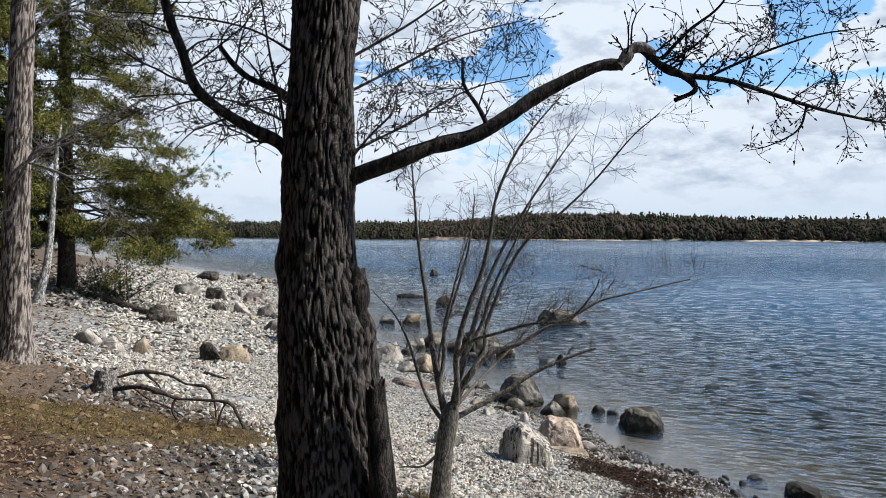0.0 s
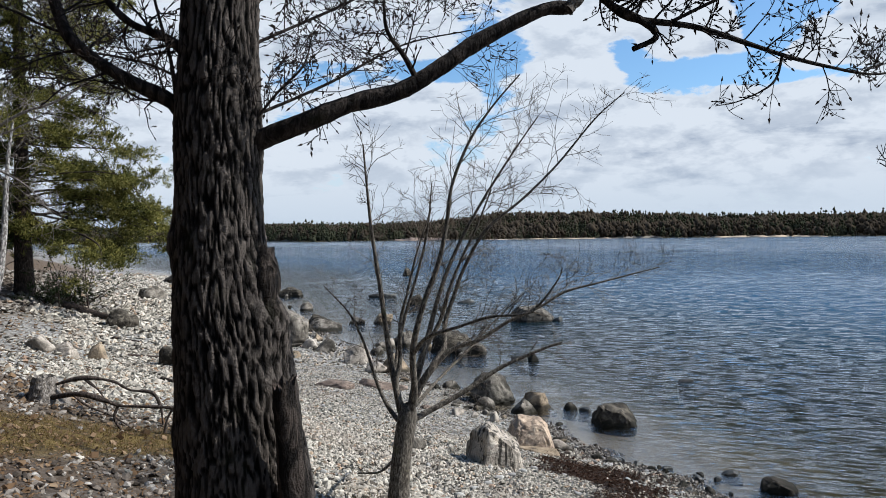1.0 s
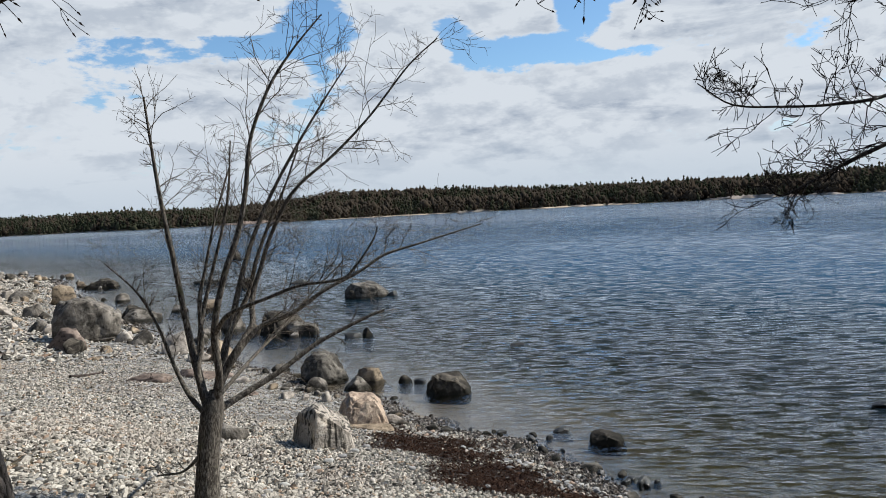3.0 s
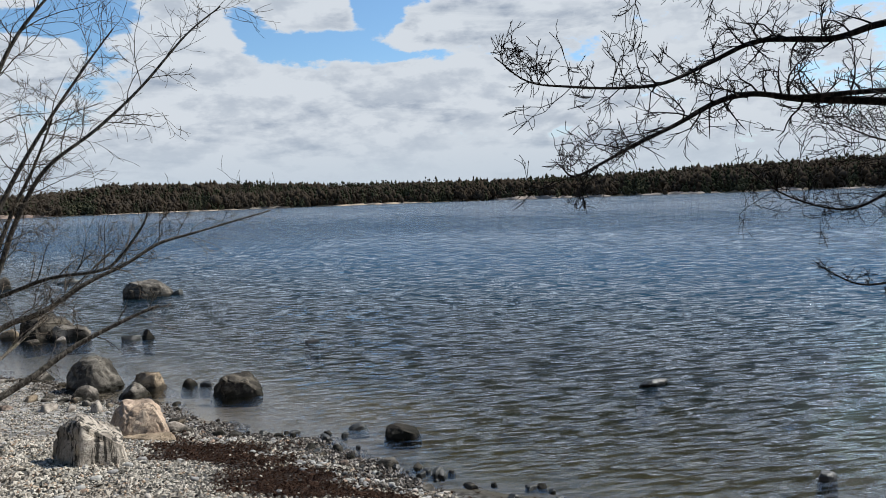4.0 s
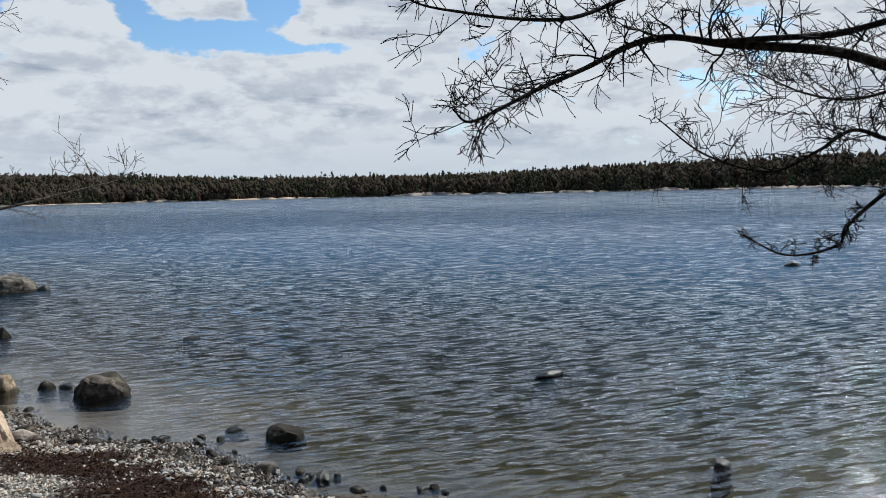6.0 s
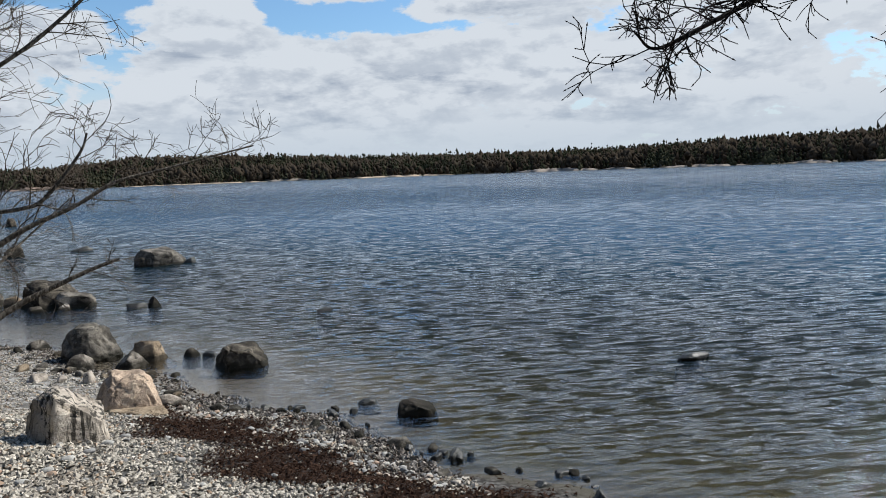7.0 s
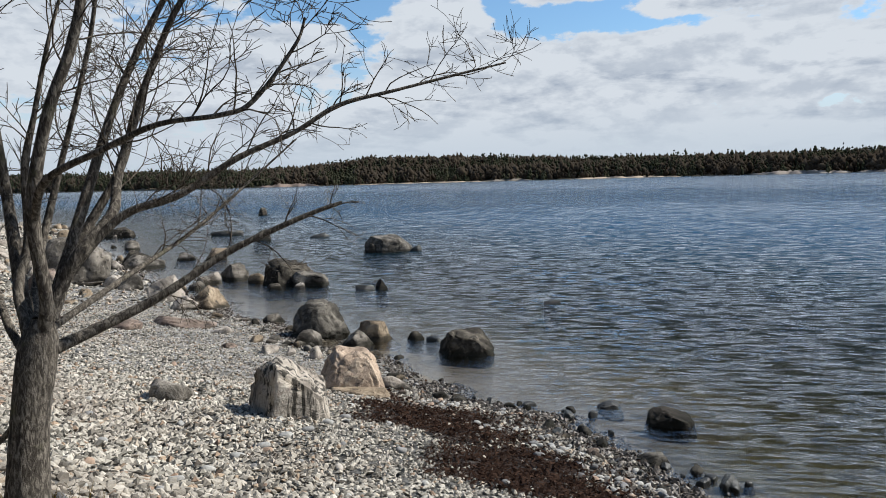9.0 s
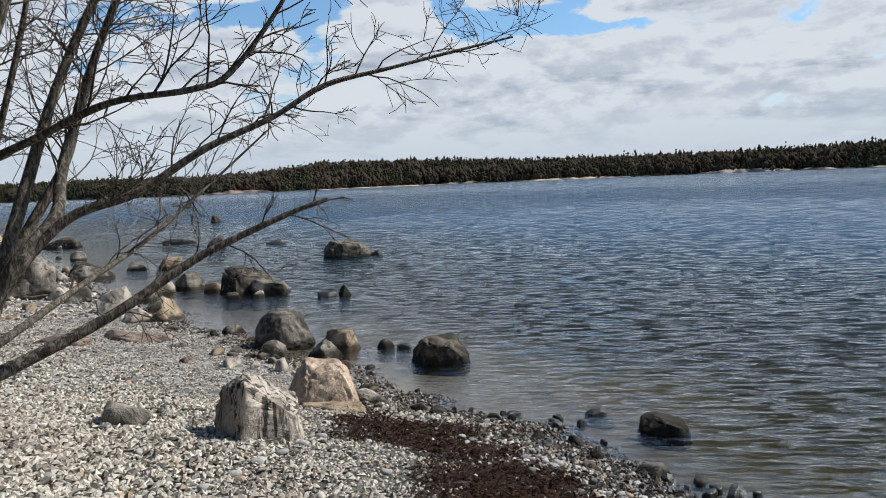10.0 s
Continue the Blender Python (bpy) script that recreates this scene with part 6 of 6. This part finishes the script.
def pebbles():
    """Loose stones over the beach, larger and sparser with distance."""
    rng = np.random.default_rng(3)
    base_v, base_f = ICO[1]
    shapes = []
    for _ in range(24):
        v = base_v * (1 + 0.22 * rng.normal(0, 1, (12, 1))) * np.array([1.0, rng.uniform(0.55, 0.95), rng.uniform(0.35, 0.7)])
        shapes.append(v)
    shapes = np.array(shapes)
    out = []
    for n, box, size, lo, hi in ((25000, (-3.2, 5.0, 6.6, 9.6), (0.016, 0.042), -0.35, 7.0), (37000, (-3.2, 5.0, 9.6, 14.0), (0.016, 0.042), -0.35, 7.0), (36000, (-8.5, 3.2, 14.0, 22.0), (0.017, 0.038), -0.4, 9.0), (12000, (-13.5, 0.5, 22.0, 44.0), (0.045, 0.10), -0.5, 9.0), (5000, (-26.0, -6.0, 44.0, 72.0), (0.09, 0.2), -0.8, 7.5),
                                 (9000, (-6.5, -1.0, 5.8, 13.0), (0.016, 0.05), 5.8, 9.5), (4200, (-13.0, -4.5, 12.0, 24.0), (0.03, 0.09), 5.5, 12.0), (8000, (-24.0, -9.0, 26.0, 62.0), (0.06, 0.15), 0.2, 15.0), (11000, (-3.0, 8.5, -4.0, 6.6), (0.02, 0.06), 0.0, 8.0)):
        x, y = scatter(n, *box, rng)
        s = inland(x, y)
        patch = 0.5 + 0.5 * np.sin(1.9 * x + 0.7 * np.sin(2.3 * y)) * np.sin(1.3 * y + 1.1 * x)
        keep = (s > lo) & (s < hi) & (rng.random(n) > np.clip(mossy(x, y) * 1.3 - 0.1, 0, 0.97)) & (rng.random(n) > 0.25 * patch) & (rng.random(n) > 0.93 * duff(x, y)) & (rng.random(n) > 0.95 * weedy(x, y))
        if lo > 5:
            keep &= rng.random(n) < np.clip(1.25 - 0.22 * (s - 6.0), 0.15, 1)
        x, y, s = x[keep], y[keep], s[keep]
        k = size[0] * (size[1] / size[0]) ** (rng.random(len(x)) ** 1.4)
        # finer towards the water
        k = k * np.interp(s, (0.3, 1.2, 2.6, 4.2), (1.0, 0.72, 0.85, 1.2))
        out.append((x, y, k))
    simple = np.array([(1, 0, 0), (0, 1, 0), (-1, 0, 0), (0, -1, 0), (0.15, 0.1, 1), (0, 0, -1)], float)
    simple_f = np.array([(0, 1, 4), (1, 2, 4), (2, 3, 4), (3, 0, 4), (1, 0, 5), (2, 1, 5), (3, 2, 5), (0, 3, 5)])
    far_shapes = np.array([simple * (1 + 0.2 * rng.normal(0, 1, (6, 1))) * np.array([1.1, rng.uniform(0.7, 1.0), rng.uniform(0.5, 0.8)]) for _ in range(24)])
    parts = {"bank": [], "dry": [], "wet": []}
    for zone, (x, y, k) in enumerate(out):
        forms, faces = (far_shapes, simple_f) if zone in (1, 2, 3, 4, 6, 7, 8) else (shapes, base_f)
        m, q = len(x), forms.shape[1]
        v = forms[rng.integers(0, len(forms), m)]
        a = rng.uniform(0, 2 * np.pi, m)
        c, s = np.cos(a)[:, None], np.sin(a)[:, None]
        tx, ty = rng.normal(0, 0.25, (2, m))
        vx, vy, vz = v[:, :, 0] * c - v[:, :, 1] * s, v[:, :, 0] * s + v[:, :, 1] * c, v[:, :, 2]
        vz = vz + vx * tx[:, None] + vy * ty[:, None]
        z = ground_z(x, y) + 0.34 * k
        verts = np.stack([x[:, None] + vx * k[:, None], y[:, None] + vy * k[:, None], z[:, None] + vz * k[:, None]], 2)
        wet = inland(x, y) + rng.normal(0, 0.16, m) < 0.4
        bank = inland(x, y) - 3.0 * open_beach(x, y) + rng.normal(0, 0.5, m) > 7.3
        for key, pick in (("bank", bank), ("dry", ~wet & ~bank), ("wet", wet)):
            n = int(pick.sum())
            parts[key].append((verts[pick].reshape(-1, 3), (faces[None] + q * np.arange(n)[:, None, None]).reshape(-1, 3)))
    for key, name, material, label in (("bank", "bank_pebbles", PEBBLE_BANK, "brown earthy stones on the bank"), ("dry", "pebbles", PEBBLE, "white and grey beach pebbles covering the shore"), ("wet", "wet_pebbles", PEBBLE_WET, "dark wet pebbles along the water's edge")):
        heap = Heap()
        for v, f in parts[key]:
            heap.add(v, f)
        tagged(heap.build(name, material, None, False), label, "pebbles", kind="stuff")


def loose_stones():
    """Larger cobbles one can tell apart, on the beach."""
    rng = np.random.default_rng(19)
    kinds = []
    for k in range(8):
        v, f = rock_shape(900 + k, 2, 6, 0.1)
        ob = mesh_object("cobble", v * np.array([1.0, 0.75, 0.5]), f, PEBBLE_ONE, ground, True)
        kinds.append(ob.data)
        ob.location = (0.5 + 0.2 * k, 9.5 + 0.3 * k, gz(0.5 + 0.2 * k, 9.5 + 0.3 * k) + 0.02)
        ob.scale = (0.07, 0.07, 0.07)
    made = 0
    while made < 280:
        x, y = rng.uniform(-3.0, 4.6), rng.uniform(7.6, 16.0)
        if made % 3 == 0:
            y = rng.uniform(8.0, 13.0)
            x = float(np.interp(y, [p[1] for p in SHORE[:6]], [p[0] for p in SHORE[:6]])) - rng.uniform(0.4, 1.0)
        s = float(inland(np.array([x]), np.array([y]))[0])
        if not 0.1 < s < 7.5:
            continue
        if s > 0.75 and rng.random() < 0.3 or rng.random() < 0.9 * float(weedy(np.array([x]), np.array([y]))[0]):
            continue
        ob = new("cobble", kinds[int(rng.integers(0, 8))])
        ob.parent = ground
        k = rng.uniform(0.03, 0.06)
        ob.location, ob.scale = (x, y, gz(x, y) + 0.25 * k), (k, k, k)
        ob.rotation_euler = (rng.uniform(-0.4, 0.4), rng.uniform(-0.4, 0.4), rng.uniform(0, 6.28))
        made += 1


def flakes(name, n, where, size, material, label, category, seed, flat=0.25, long=5.0):
    """Short flat shreds lying on the ground."""
    rng = np.random.default_rng(seed)
    x, y = where(rng, n)
    m = len(x)
    a, tilt = rng.uniform(0, 2 * np.pi, m), rng.normal(0, flat, m)
    L = size * rng.uniform(0.4, 1.5, m)
    W = L / long * rng.uniform(0.6, 1.6, m)
    ux, uy = np.cos(a), np.sin(a)
    z = ground_z(x, y) + np.abs(rng.normal(0.012, 0.014, m))
    dx, dy, dz = ux * L / 2, uy * L / 2, np.sin(tilt) * L / 2
    ex, ey, ez = -uy * W / 2, ux * W / 2, rng.normal(0, 0.5, m) * W / 2
    bend = rng.uniform(0, 0.3, m) * L
    corners = [np.stack([x - dx - ex, y - dy - ey, z - dz - ez], 1), np.stack([x - dx + ex, y - dy + ey, z - dz + ez], 1), np.stack([x + ex, y + ey, z + bend + ez], 1), np.stack([x - ex, y - ey, z + bend - ez], 1),
               np.stack([x + dx * 0.9 + ex * 0.3, y + dy * 0.9 + ey * 0.3, z + dz], 1), np.stack([x + dx - ex * 0.3, y + dy - ey * 0.3, z + dz], 1)]
    v = np.stack(corners, 1).reshape(-1, 3)
    i = 6 * np.arange(m)
    f = np.concatenate([np.stack([i, i + 1, i + 2, i + 3], 1), np.stack([i + 3, i + 2, i + 4, i + 5], 1)])
    ob = mesh_object(name, v, f, material, None, False)
    return tagged(ob, label, category, kind="stuff")


def in_band(x0, x1, y0, y1, lo, hi, soft=0.3):
    def pick(rng, n):
        x, y = rng.uniform(x0, x1, n), rng.uniform(y0, y1, n)
        s = inland(x, y)
        wig = 0.3 * np.sin(1.1 * y + 0.4) + 0.15 * np.sin(3.1 * y)
        mid, half = (lo + hi) / 2 + wig * 0.4, (hi - lo) / 2
        keep = rng.random(n) < np.exp(-np.maximum(np.abs(s - mid) - half, 0) ** 2 / soft ** 2)
        return x[keep], y[keep]
    return pick


def on_moss(rng, n):
    x, y = rng.uniform(-7.5, 1.2, n), rng.uniform(6.8, 11.0, n)
    keep = rng.random(n) < mossy(x, y)
    return x[keep], y[keep]


def on_duff(rng, n):
    x, y = rng.uniform(-7.5, -2.0, n), rng.uniform(4.0, 10.0, n)
    keep = rng.random(n) < duff(x, y)
    return x[keep], y[keep]


def wrack_spot(rng, n):
    """The dark patch of washed-up weed."""
    x, y = rng.uniform(0.5, 7.5, n * 3), rng.uniform(3.0, 14.0, n * 3)
    keep = rng.random(n * 3) < weedy(x, y)
    return x[keep], y[keep]


def grass():
    rng = np.random.default_rng(41)
    x, y = on_moss(rng, 26000)
    heap_v, m = [], len(x)
    z = ground_z(x, y) - 0.01
    a = rng.uniform(0, 6.28, m)
    h = rng.uniform(0.025, 0.08, m) * np.where((x > -1.2) & (y < 9.2), 2.0, 1.0)
    lx, ly = rng.normal(0, 0.6, (2, m)) * h
    w = 0.004
    ex, ey = np.cos(a) * w, np.sin(a) * w
    v = np.stack([np.stack([x - ex, y - ey, z], 1), np.stack([x + ex, y + ey, z], 1), np.stack([x + lx, y + ly, z + h], 1)], 1).reshape(-1, 3)
    f = np.arange(3 * m).reshape(-1, 3)
    tagged(mesh_object("grass", v, f, GRASS, None, False), "short dry yellowish grass and moss on the bank", "grass", kind="stuff")


pebbles()
flakes("seaweed", 40000, wrack_spot, 0.055, WRACK, "dark brown washed-up weed and bark litter by the water", "seaweed", 5)
flakes("bank_litter", 9000, lambda rng, n: on_duff(rng, n), 0.05, LITTER, "brown needles and leaf litter on the bank under the trees", "leaf litter", 8, long=3.0)
flakes("needle_litter", 16000, in_band(-8.0, -1.6, 4.8, 12.0, 7.6, 13.0, 0.7), 0.035, LITTER, "fine brown needles and bark chips strewn over the bank", "leaf litter", 9, long=4.0)
flakes("litter", 7000, in_band(-14, -2.5, 5.5, 30, 8.2, 16, 1.2), 0.09, LITTER, "dry brown leaf litter on the bank", "leaf litter", 6, long=2.5)
flakes("tide_litter", 11000, in_band(-5, 6.0, 7, 24, 0.15, 0.6, 0.2), 0.05, WRACK, "thin dark line of litter at the water's edge", "seaweed", 7)
grass()
loose_stones()
